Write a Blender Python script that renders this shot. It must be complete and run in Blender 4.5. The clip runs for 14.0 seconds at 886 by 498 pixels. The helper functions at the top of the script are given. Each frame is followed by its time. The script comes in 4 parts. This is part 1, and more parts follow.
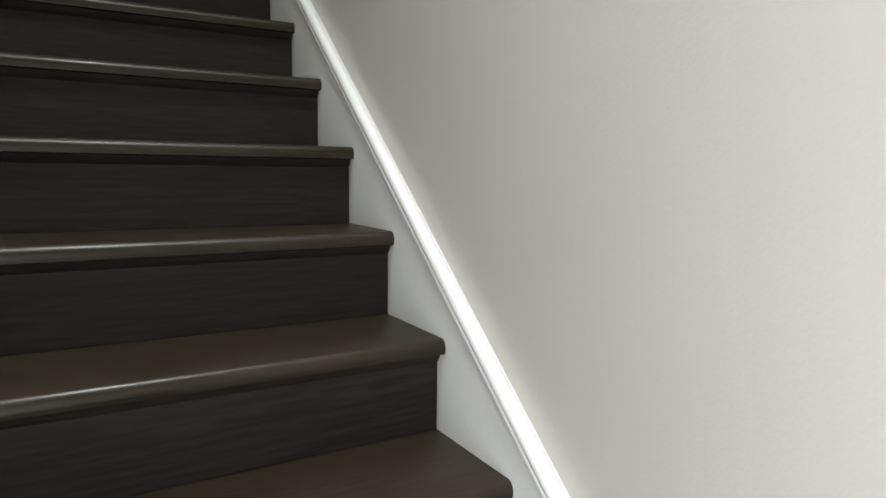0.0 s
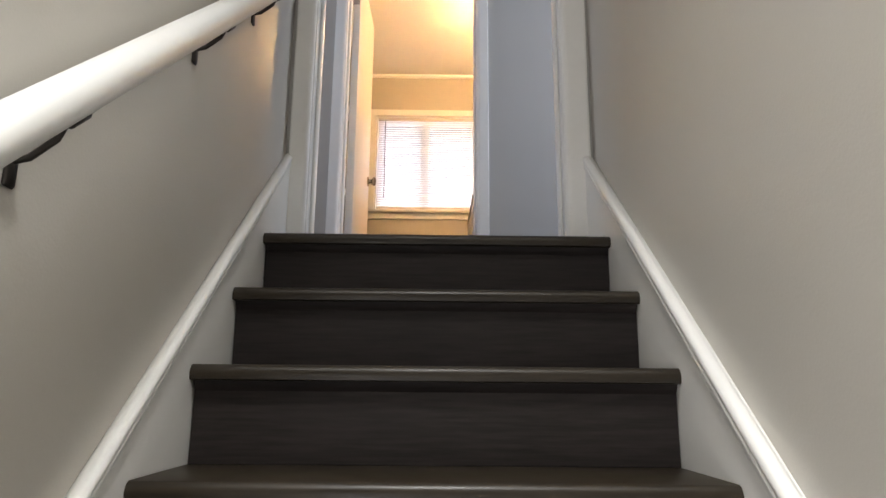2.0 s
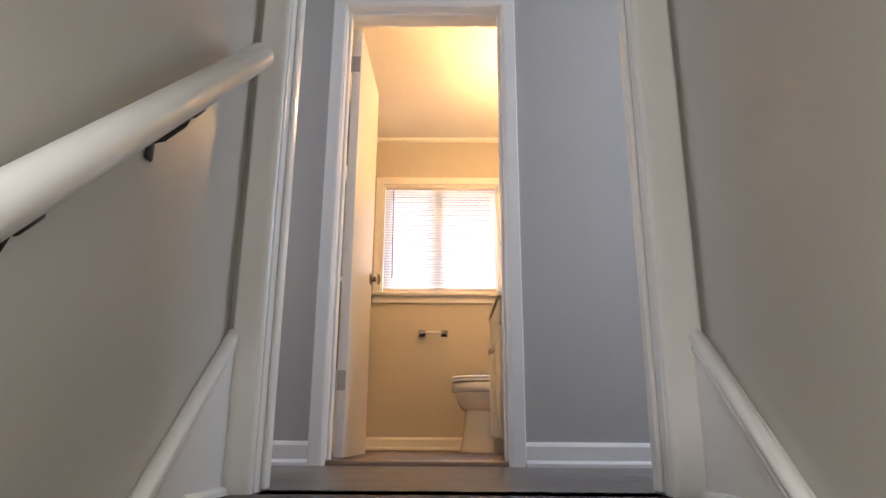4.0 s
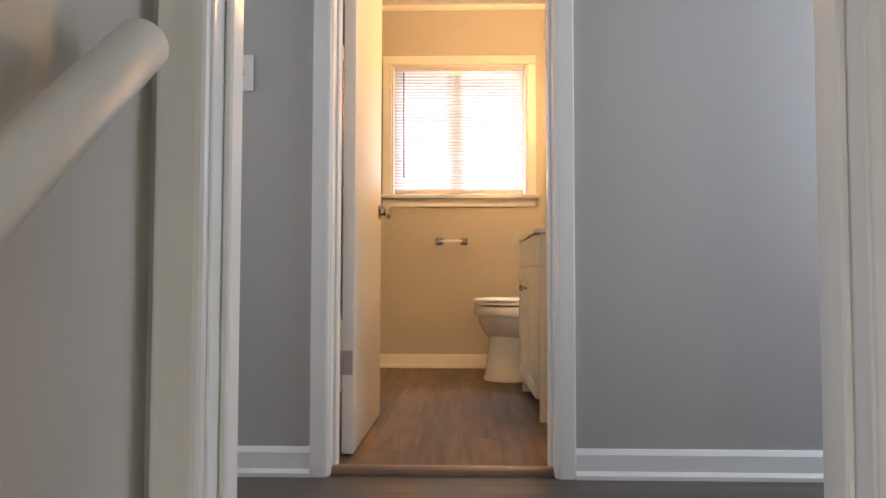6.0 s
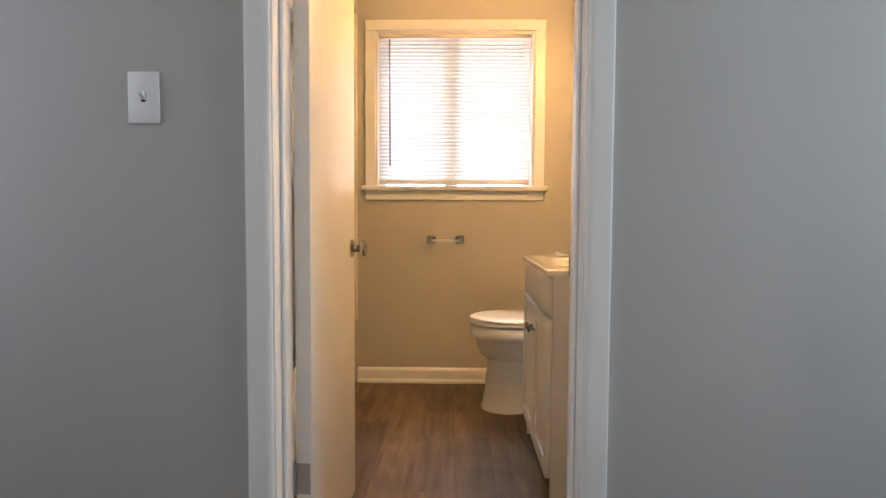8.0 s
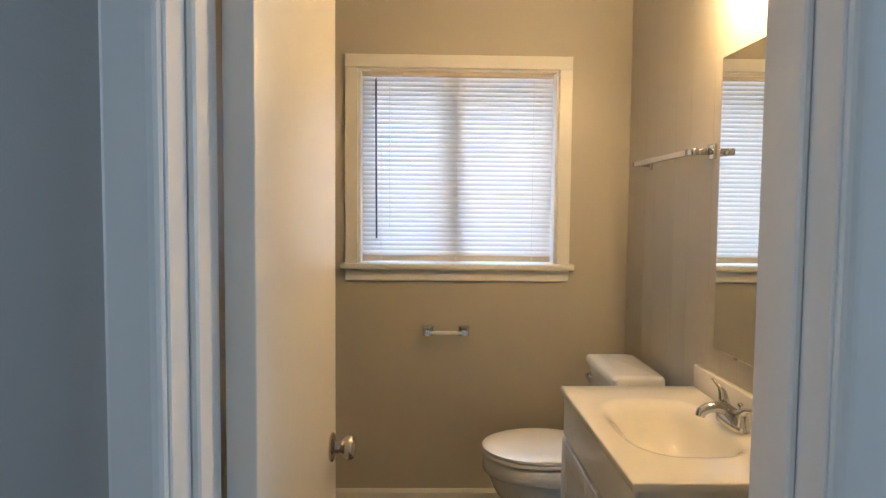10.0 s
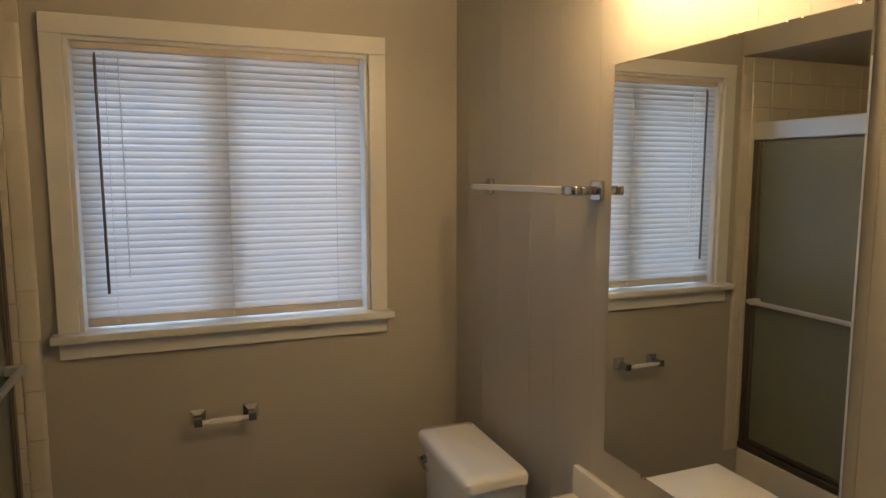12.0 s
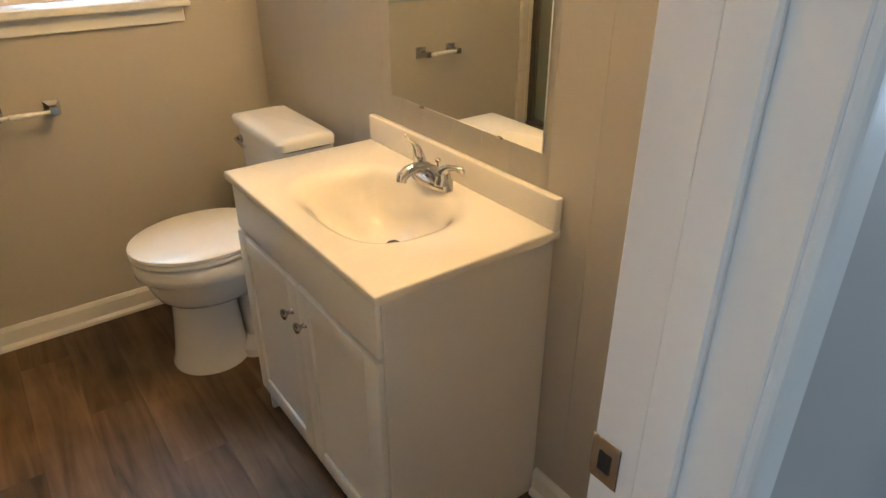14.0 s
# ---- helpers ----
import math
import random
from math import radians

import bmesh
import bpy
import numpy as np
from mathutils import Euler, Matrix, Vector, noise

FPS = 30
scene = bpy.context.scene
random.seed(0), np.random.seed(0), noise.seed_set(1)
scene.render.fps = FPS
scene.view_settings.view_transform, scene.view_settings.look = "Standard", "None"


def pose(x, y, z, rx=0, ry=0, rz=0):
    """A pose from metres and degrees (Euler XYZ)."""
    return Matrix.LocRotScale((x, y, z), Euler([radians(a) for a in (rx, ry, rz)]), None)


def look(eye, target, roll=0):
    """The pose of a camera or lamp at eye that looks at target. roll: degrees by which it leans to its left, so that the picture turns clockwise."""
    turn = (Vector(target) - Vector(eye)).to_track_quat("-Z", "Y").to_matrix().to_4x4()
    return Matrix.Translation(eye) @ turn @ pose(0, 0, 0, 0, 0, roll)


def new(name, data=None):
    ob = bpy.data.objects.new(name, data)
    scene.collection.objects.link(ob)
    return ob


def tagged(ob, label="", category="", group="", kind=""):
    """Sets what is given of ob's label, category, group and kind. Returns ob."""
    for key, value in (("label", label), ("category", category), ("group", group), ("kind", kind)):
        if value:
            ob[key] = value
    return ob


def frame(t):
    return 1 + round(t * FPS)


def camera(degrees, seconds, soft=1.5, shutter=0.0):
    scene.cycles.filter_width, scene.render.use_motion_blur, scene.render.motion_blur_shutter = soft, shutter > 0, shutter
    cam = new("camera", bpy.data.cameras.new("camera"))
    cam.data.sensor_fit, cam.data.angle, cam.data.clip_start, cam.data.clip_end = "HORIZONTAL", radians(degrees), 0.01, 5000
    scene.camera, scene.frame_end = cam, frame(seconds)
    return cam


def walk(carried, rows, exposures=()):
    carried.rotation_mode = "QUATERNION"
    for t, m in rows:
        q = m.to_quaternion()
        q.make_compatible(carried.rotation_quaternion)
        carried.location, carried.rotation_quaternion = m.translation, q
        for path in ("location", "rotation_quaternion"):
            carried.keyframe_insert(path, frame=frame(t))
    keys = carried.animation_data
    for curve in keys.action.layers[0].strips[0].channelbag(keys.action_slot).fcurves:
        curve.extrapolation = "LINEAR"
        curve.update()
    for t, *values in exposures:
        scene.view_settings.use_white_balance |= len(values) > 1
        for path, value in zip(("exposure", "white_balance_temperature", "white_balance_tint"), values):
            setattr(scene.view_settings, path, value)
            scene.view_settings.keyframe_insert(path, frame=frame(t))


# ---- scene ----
cam = camera(68.4, 14.0)
PATH = [
    (0, (-0.037, -2.254, -0.76), (0.965, -0.54, -0.997), 0.7),
    (0.3, (-0.006, -2.156, -0.744), (0.748, -0.311, -0.913), 0.4),
    (0.5, (0.041, -2.072, -0.725), (0.64, -0.166, -0.825), 0.4),
    (0.8, (0.088, -1.971, -0.635), (0.48, -0.009, -0.632), 0.1),
    (1, (0.093, -1.923, -0.603), (0.375, 0.055, -0.508), 0.2),
    (1.5, (0.094, -1.768, -0.517), (0.192, 0.209, -0.231), 0.4),
    (2, (0.097, -1.628, -0.407), (0.118, 0.323, 0.033), 0.5),
    (2.5, (0.089, -1.519, -0.249), (0.083, 0.407, 0.289), 0.5),
    (3, (0.056, -1.341, -0.152), (0.044, 0.574, 0.424), 0.3),
    (3.2, (0.056, -1.281, -0.112), (0.043, 0.632, 0.471), 0.3),
    (5.3, (0.1, -0.684, 0.421), (0.066, 1.293, 0.724), 0.2),
    (5.5, (0.086, -0.646, 0.45), (0.047, 1.34, 0.685), 0.1),
    (6, (0.007, -0.517, 0.609), (-0.043, 1.481, 0.691), 0.1),
    (6.5, (0.019, -0.393, 0.648), (-0.031, 1.606, 0.608), 0.1),
    (7, (0.069, -0.292, 0.776), (0.021, 1.705, 0.679), 0.0),
    (7.5, (0.018, -0.123, 0.84), (-0.025, 1.873, 0.723), 0.2),
    (8, (0.018, 0.042, 0.994), (-0.022, 2.038, 0.88), 0.3),
    (8.2, (0.029, 0.091, 1.049), (-0.011, 2.088, 0.942), 0.1),
    (10.3, (-0.144, 0.951, 1.466), (-0.056, 2.944, 1.344), 0.7),
    (10.5, (-0.155, 1.038, 1.53), (-0.018, 3.03, 1.423), 0.6),
    (11, (-0.193, 1.27, 1.625), (0.142, 3.241, 1.564), 0.5),
    (11.5, (-0.094, 1.466, 1.663), (0.437, 3.392, 1.563), 0.2),
    (12, (-0.123, 1.573, 1.609), (0.598, 3.424, 1.38), -0.0),
    (12.5, (-0.184, 1.613, 1.528), (0.658, 3.376, 1.1), -0.1),
    (13, (-0.171, 1.573, 1.456), (0.715, 3.243, 0.803), 0.0),
    (13.5, (-0.159, 1.474, 1.401), (0.771, 3.029, 0.553), 0.1),
    (14, (-0.164, 1.296, 1.423), (0.876, 2.723, 0.483), -0.1),
]
EXPOSURES = [(0.0, 0.72, 6200, 14), (0.5, 1.22, 6250, 13), (1.0, 1.32, 6600, 15), (2.0, 1.1, 6550, 19), (3.0, 1.1, 6550, 21), (5.5, 1.04, 6800, 20), (6.5, 1.15, 6800, 17), (8.0, 0.95, 6700, 15), (10.5, -0.08, 5300, 5),
             (11.0, -0.47, 5450, 6), (12.0, -0.66, 5450, 5), (12.5, -0.25, 5550, 3), (13.0, 0.18, 6450, 4), (13.5, 0.5, 6950, 5), (14.0, 0.66, 5650, 6)]
walk(cam, [(t, look(eye, target, roll)) for t, eye, target, roll in PATH], EXPOSURES)
# ---- plan ----
RISE, GOING, STEPS = 0.1768, 0.2115, 13
XL, XR = -0.367, 0.575          # stair walls
YO0, YO1 = 0.258, 0.358         # wall with the stair-head opening
YH0, YH1 = 1.487, 1.625         # wall between hall and bathroom
DX0, DX1, DTOP = -0.386, 0.297, 1.968   # bathroom door opening
BX0, BX1, YB = -0.542, 0.775, 3.745     # bathroom
WX0, WX1, WZ0, WZ1 = -0.440, 0.452, 1.135, 2.002   # bathroom window opening
CEIL, ZB = 2.40, 0.012
LOW = -STEPS * RISE
OX0, OX1 = -0.290, 0.484        # stair-head opening


# ---- world and light ----
world = bpy.data.worlds.new("sky")
scene.world = world
world.use_nodes = True
wn = world.node_tree
sky = wn.nodes.new("ShaderNodeTexSky")
sky.sky_type = "NISHITA"
sky.sun_disc = False
sky.sun_elevation = radians(38)
sky.sun_rotation = radians(200)
wn.links.new(sky.outputs[0], wn.nodes["Background"].inputs[0])
wn.nodes["Background"].inputs[1].default_value = 0.055


def kelvin_lamp(name, kind, energy, colour, m, **values):
    data = bpy.data.lights.new(name, kind)
    data.energy, data.color = energy, colour
    for key, value in values.items():
        if key == "shape":
            data.shape = value
        elif key == "size":
            data.size = value
        elif key == "size_y":
            data.size_y = value
        elif key == "angle":
            data.angle = value
        elif key == "spread":
            data.spread = value
        elif key == "radius":
            data.shadow_soft_size = value
    ob = new(name, data)
    ob.matrix_world = m
    return ob


WARM = (1.0, 0.62, 0.26)
kelvin_lamp("sun", "SUN", 2.5, (1.0, 0.95, 0.86), look((4, -6, 8), (0, 0, 0)), angle=0.01)
# daylight at the bathroom window; hall and stair lamps are fills in added openings
kelvin_lamp("bathroom_window_light", "AREA", 46, (0.82, 0.86, 1.0), look((0.006, 5.7, 0.95), (0.006, 3.8, 1.57)), shape="RECTANGLE", size=3.2, size_y=0.8)
kelvin_lamp("bathroom_window_skylight", "AREA", 180, (0.74, 0.86, 1.0), look((0.006, 6.2, 4.6), (0.006, 3.8, 1.55)), shape="RECTANGLE", size=2.4, size_y=1.8)
# fill for daylight from the sides; the end openings are assumed, not seen
kelvin_lamp("hall_end_fill", "AREA", 12.8, (0.74, 0.86, 1.0), look((2.28, 0.91, 1.45), (0, 0.91, 1.35)), shape="RECTANGLE", size=0.8, size_y=1.2)
kelvin_lamp("hall_end_fill", "AREA", 5.8, (0.76, 0.86, 1.0), look((-2.08, 0.91, 1.45), (0, 0.91, 1.35)), shape="RECTANGLE", size=0.8, size_y=1.2)
# overhead fill, implied by the handrail's shadows; its ceiling opening is added, unseen
kelvin_lamp("stair_overhead_fill", "AREA", 17.5, (0.95, 1.0, 0.93), look((0.10, -1.95, CEIL + 0.08), (0.10, -1.95, 0)), shape="RECTANGLE", size=0.36, size_y=0.70, spread=radians(84))
# low fill at the stair foot, in a side opening added out of view
kelvin_lamp("stair_foot_fill", "AREA", 25, (0.97, 1.0, 0.97), look((XL - 0.06, -2.95, -1.0), (XL + 1.0, -2.55, -0.85)), shape="RECTANGLE", size=0.8, size_y=1.9)

# ---- materials ----


def material(name, colour, rough=0.5, metal=0.0, grain=40.0, vary=0.06, bump=0.0, stretch=(1, 1, 1), stain=0.06, stain_scale=2.0, coat=0.0, randomise=0.0, transmission=0.0, translucent=0.0, emit=None, rough_vary=0.08, shine=0.5, swirl=0.0):
    mat = bpy.data.materials.new(name)
    mat.use_nodes = True
    t = mat.node_tree
    n, l = t.nodes, t.links
    b = n["Principled BSDF"]
    b.inputs["Roughness"].default_value = rough
    b.inputs["Metallic"].default_value = metal
    b.inputs["Specular IOR Level"].default_value = shine
    b.inputs["Coat Weight"].default_value = coat
    b.inputs["Transmission Weight"].default_value = transmission
    co = n.new("ShaderNodeTexCoord")
    geo = n.new("ShaderNodeNewGeometry")
    mp = n.new("ShaderNodeVectorMath")
    mp.operation = "MULTIPLY"
    mp.inputs[1].default_value = stretch
    l.new(geo.outputs["Position"], mp.inputs[0])
    source = mp.outputs[0]
    info = None
    if randomise:
        info = n.new("ShaderNodeObjectInfo")
        add = n.new("ShaderNodeVectorMath")
        add.operation = "MULTIPLY_ADD"
        comb = n.new("ShaderNodeCombineXYZ")
        for k in range(3):
            l.new(info.outputs["Random"], comb.inputs[k])
        add.inputs[1].default_value = (37.0, 53.0, 71.0)
        l.new(comb.outputs[0], add.inputs[0])
        l.new(mp.outputs[0], add.inputs[2])
        source = add.outputs[0]
    fine = n.new("ShaderNodeTexNoise")
    fine.inputs["Scale"].default_value = grain
    fine.inputs["Detail"].default_value = 6
    fine.inputs["Distortion"].default_value = swirl
    l.new(source, fine.inputs["Vector"])
    wide = n.new("ShaderNodeTexNoise")
    wide.inputs["Scale"].default_value = stain_scale
    wide.inputs["Detail"].default_value = 3
    l.new(geo.outputs["Position"], wide.inputs["Vector"])
    total = n.new("ShaderNodeMath")
    total.operation = "MULTIPLY_ADD"
    total.inputs[1].default_value = 2 * vary
    total.inputs[2].default_value = 1 - vary - stain
    l.new(fine.outputs["Fac"], total.inputs[0])
    second = n.new("ShaderNodeMath")
    second.operation = "MULTIPLY_ADD"
    second.inputs[1].default_value = 2 * stain
    l.new(wide.outputs["Fac"], second.inputs[0])
    l.new(total.outputs[0], second.inputs[2])
    value = second.outputs[0]
    if randomise:
        third = n.new("ShaderNodeMath")
        third.operation = "MULTIPLY_ADD"
        third.inputs[1].default_value = 2 * randomise
        third.inputs[2].default_value = 1 - randomise
        l.new(info.outputs["Random"], third.inputs[0])
        fourth = n.new("ShaderNodeMath")
        fourth.operation = "MULTIPLY"
        l.new(third.outputs[0], fourth.inputs[0])
        l.new(value, fourth.inputs[1])
        value = fourth.outputs[0]
    tint = n.new("ShaderNodeVectorMath")
    tint.operation = "SCALE"
    tint.inputs[0].default_value = colour
    l.new(value, tint.inputs["Scale"])
    l.new(tint.outputs[0], b.inputs["Base Color"])
    rv = n.new("ShaderNodeMath")
    rv.operation = "MULTIPLY_ADD"
    rv.inputs[1].default_value = rough_vary
    rv.inputs[2].default_value = max(0.0, rough - rough_vary / 2)
    l.new(wide.outputs["Fac"], rv.inputs[0])
    l.new(rv.outputs[0], b.inputs["Roughness"])
    if bump:
        bp = n.new("ShaderNodeBump")
        bp.inputs["Strength"].default_value = bump
        bp.inputs["Distance"].default_value = 0.002
        l.new(fine.outputs["Fac"], bp.inputs["Height"])
        l.new(bp.outputs[0], b.inputs["Normal"])
    if translucent:
        tr = n.new("ShaderNodeBsdfTranslucent")
        l.new(tint.outputs[0], tr.inputs["Color"])
        mix = n.new("ShaderNodeMixShader")
        mix.inputs[0].default_value = translucent
        l.new(b.outputs[0], mix.inputs[1])
        l.new(tr.outputs[0], mix.inputs[2])
        l.new(mix.outputs[0], n["Material Output"].inputs[0])
    if emit:
        b.inputs["Emission Color"].default_value = (*emit[0], 1)
        b.inputs["Emission Strength"].default_value = emit[1]
    return mat


PAINT_STAIR = material("greige_wall_paint", (0.54, 0.518, 0.474), 0.42, grain=220, vary=0.02, bump=0.15, stain=0.03, stain_scale=1.6)
PAINT_HALL = material("grey_wall_paint", (0.45, 0.445, 0.43), 0.45, grain=220, vary=0.02, bump=0.15, stain=0.03, stain_scale=1.6)
PAINT_BATH = material("bathroom_wall_paint", (0.485, 0.461, 0.406), 0.40, grain=160, vary=0.02, bump=0.12, stain=0.03, stain_scale=2.2)
CEILING = material("ceiling_paint", (0.76, 0.75, 0.72), 0.7, grain=120, vary=0.03, bump=0.3, stain=0.03)
TRIM = material("white_trim_paint", (0.80, 0.80, 0.78), 0.30, grain=60, vary=0.02, bump=0.06, stain=0.02, stain_scale=5)
DOOR = material("white_door_paint", (0.80, 0.79, 0.76), 0.32, grain=90, vary=0.02, bump=0.08, stain=0.02)
RISER = material("dark_painted_riser", (0.0185, 0.0150, 0.0142), 0.55, grain=9, vary=0.7, bump=0.08, stretch=(1.2, 16, 16), stain=0.25, stain_scale=4, randomise=0.2, rough_vary=0.2, shine=0.16)
TREAD = material("dark_stained_wood", (0.022, 0.0165, 0.0105), 0.36, grain=9, vary=0.6, bump=0.12, stretch=(1.2, 16, 16), stain=0.3, stain_scale=5, coat=0.02, randomise=0.12, rough_vary=0.3, shine=0.24)
HALLWOOD = material("dark_floor_wood", (0.055, 0.041, 0.032), 0.30, grain=9, vary=0.35, bump=0.12, stretch=(1.2, 16, 16), stain=0.2, stain_scale=4, coat=0.15, randomise=0.15, rough_vary=0.12)
PLANK = material("brown_vinyl_plank", (0.126, 0.083, 0.048), 0.42, grain=3.4, vary=1.05, bump=0.08, stretch=(7.5, 0.75, 1), stain=0.6, stain_scale=5.0, randomise=0.26, rough_vary=0.15, shine=0.18, swirl=0.7)
STRIP = material("walnut_threshold", (0.135, 0.085, 0.055), 0.35, grain=9, vary=0.3, bump=0.1, stretch=(1.5, 16, 16))
PORCELAIN = material("white_porcelain", (0.80, 0.79, 0.76), 0.10, grain=20, vary=0.01, stain=0.015, coat=0.5, rough_vary=0.03)
SEAT = material("white_seat_plastic", (0.80, 0.79, 0.76), 0.30, grain=20, vary=0.01, stain=0.015, rough_vary=0.04)
MARBLE = material("cultured_marble", (0.82, 0.79, 0.72), 0.035, grain=14, vary=0.02, stain=0.02, coat=0.5, rough_vary=0.02)
CABINET = material("white_cabinet_paint", (0.79, 0.78, 0.75), 0.33, grain=70, vary=0.015, bump=0.04, stain=0.02)
CHROME = material("chrome", (0.58, 0.58, 0.58), 0.12, 1.0, vary=0.02, stain=0.02, rough_vary=0.05)
NICKEL = material("satin_nickel", (0.52, 0.47, 0.41), 0.24, 1.0, grain=90, vary=0.04, stain=0.05)
STEEL = material("brushed_hinge_steel", (0.42, 0.42, 0.42), 0.38, 1.0, grain=120, vary=0.08, stain=0.08)
BLACKMETAL = material("dark_bronze_metal", (0.045, 0.04, 0.036), 0.4, 0.7, grain=80, vary=0.1)
# near-black: the underlay's colour, and painted shade for slots and holes
DARK = material("underlay_and_hole_shade", (0.012, 0.011, 0.010), 0.7)
SLAT = material("white_vinyl_slat", (0.86, 0.86, 0.86), 0.35, grain=50, vary=0.01, stain=0.02, translucent=0.5)
RAILV = material("blind_rail_vinyl", (0.70, 0.64, 0.58), 0.4, vary=0.02)
WAND = material("smoky_acrylic_wand", (0.16, 0.14, 0.14), 0.2)
CORD = material("white_cord", (0.8, 0.8, 0.8), 0.7)
PLASTIC = material("white_switch_plastic", (0.82, 0.82, 0.81), 0.25, vary=0.01)
ACRYLIC = material("white_acrylic_bar", (0.83, 0.83, 0.82), 0.18, vary=0.01)
TILE = material("cream_glazed_tile", (0.70, 0.66, 0.57), 0.14, grain=30, vary=0.02, stain=0.03, randomise=0.04, coat=0.3, rough_vary=0.05)
GROUT = material("tile_grout", (0.66, 0.62, 0.535), 0.6, grain=200, vary=0.1)
ALU = material("bright_aluminium", (0.86, 0.87, 0.88), 0.34, 1.0, grain=80, vary=0.03, stretch=(8, 1, 8))
DARKALU = material("aged_bronze_aluminium", (0.17, 0.15, 0.13), 0.35, 0.9, grain=60, vary=0.08)
TUB = material("white_tub_enamel", (0.78, 0.77, 0.74), 0.12, vary=0.02, coat=0.3)
BULB = material("lit_globe_bulb", (0.9, 0.85, 0.7), 0.3, emit=((1.0, 0.585, 0.23), 172.0))
BARK = material("tree_bark", (0.11, 0.085, 0.065), 0.9, grain=30, vary=0.4, bump=0.8)
LEAF = material("tree_leaf", (0.07, 0.11, 0.035), 0.6, grain=5, vary=0.4, translucent=0.4)
GRASS = material("lawn_ground", (0.07, 0.10, 0.04), 0.9, grain=4, vary=0.4, stain=0.2, stain_scale=0.3)

MIRROR = bpy.data.materials.new("mirror_silver")
MIRROR.use_nodes = True
MIRROR.node_tree.nodes["Principled BSDF"].inputs["Base Color"].default_value = (0.88, 0.90, 0.87, 1)
MIRROR.node_tree.nodes["Principled BSDF"].inputs["Metallic"].default_value = 1
MIRROR.node_tree.nodes["Principled BSDF"].inputs["Roughness"].default_value = 0.015
GLASS = bpy.data.materials.new("window_glass")
GLASS.use_nodes = True
GLASS.node_tree.nodes["Principled BSDF"].inputs["Transmission Weight"].default_value = 1
GLASS.node_tree.nodes["Principled BSDF"].inputs["Roughness"].default_value = 0.0
GLASS.node_tree.nodes["Principled BSDF"].inputs["IOR"].default_value = 1.1
OBSCURE = bpy.data.materials.new("obscure_shower_glass")
OBSCURE.use_nodes = True
ob_nodes = OBSCURE.node_tree.nodes
ob_nodes["Principled BSDF"].inputs["Base Color"].default_value = (0.42, 0.46, 0.40, 1)
ob_nodes["Principled BSDF"].inputs["Transmission Weight"].default_value = 0.55
ob_nodes["Principled BSDF"].inputs["Roughness"].default_value = 0.24
ob_noise = ob_nodes.new("ShaderNodeTexNoise")
ob_noise.inputs["Scale"].default_value = 160
ob_bump = ob_nodes.new("ShaderNodeBump")
ob_bump.inputs["Strength"].default_value = 0.35
ob_bump.inputs["Distance"].default_value = 0.002
OBSCURE.node_tree.links.new(ob_noise.outputs["Fac"], ob_bump.inputs["Height"])
OBSCURE.node_tree.links.new(ob_bump.outputs[0], ob_nodes["Principled BSDF"].inputs["Normal"])

# ---- mesh helpers ----


def box(x0, x1, y0, y1, z0, z1, bevel=0.0, segments=1, bm=None):
    fresh = bmesh.new()
    bmesh.ops.create_cube(fresh, size=1.0)
    for v in fresh.verts:
        v.co = Vector(((x0 + x1) / 2 + v.co.x * (x1 - x0), (y0 + y1) / 2 + v.co.y * (y1 - y0), (z0 + z1) / 2 + v.co.z * (z1 - z0)))
    if bevel:
        bmesh.ops.bevel(fresh, geom=fresh.edges[:], offset=bevel, segments=segments, profile=0.5, affect="EDGES")
    return joined(bm, fresh)


def joined(bm, fresh):
    if bm is None:
        return fresh
    mesh = bpy.data.meshes.new("scrap")
    fresh.to_mesh(mesh)
    fresh.free()
    bm.from_mesh(mesh)
    bpy.data.meshes.remove(mesh)
    return bm


def prism(profile, origin, u, v, along, length, bm=None):
    """A closed profile of (a, b) pairs, laid out along u and v, drawn out along a direction."""
    fresh = bmesh.new()
    o, u, v, w = Vector(origin), Vector(u), Vector(v), Vector(along).normalized() * length
    first = [fresh.verts.new(o + u * a + v * b) for a, b in profile]
    last = [fresh.verts.new(o + u * a + v * b + w) for a, b in profile]
    count = len(profile)
    for k in range(count):
        fresh.faces.new((first[k], first[(k + 1) % count], last[(k + 1) % count], last[k]))
    fresh.faces.new(first[::-1])
    fresh.faces.new(last)
    bmesh.ops.recalc_face_normals(fresh, faces=fresh.faces[:])
    return joined(bm, fresh)


def tube(points, radius, sides=16, bm=None, caps=True):
    """A round rod along points; radius may be one number or one for each point."""
    fresh = bmesh.new()
    pts = [Vector(p) for p in points]
    radii = radius if isinstance(radius, (list, tuple)) else [radius] * len(pts)
    rings, side = [], None
    for k, p in enumerate(pts):
        d = (pts[min(k + 1, len(pts) - 1)] - pts[max(k - 1, 0)]).normalized()
        if side is None:
            side = d.orthogonal().normalized()
        side = (side - d * side.dot(d)).normalized()
        up = d.cross(side)
        rings.append([fresh.verts.new(p + (side * math.cos(a) + up * math.sin(a)) * radii[k]) for a in (2 * math.pi * s / sides for s in range(sides))])
    for a, b in zip(rings, rings[1:]):
        for s in range(sides):
            fresh.faces.new((a[s], a[(s + 1) % sides], b[(s + 1) % sides], b[s]))
    if caps:
        fresh.faces.new(rings[0][::-1])
        fresh.faces.new(rings[-1])
    bmesh.ops.recalc_face_normals(fresh, faces=fresh.faces[:])
    return joined(bm, fresh)


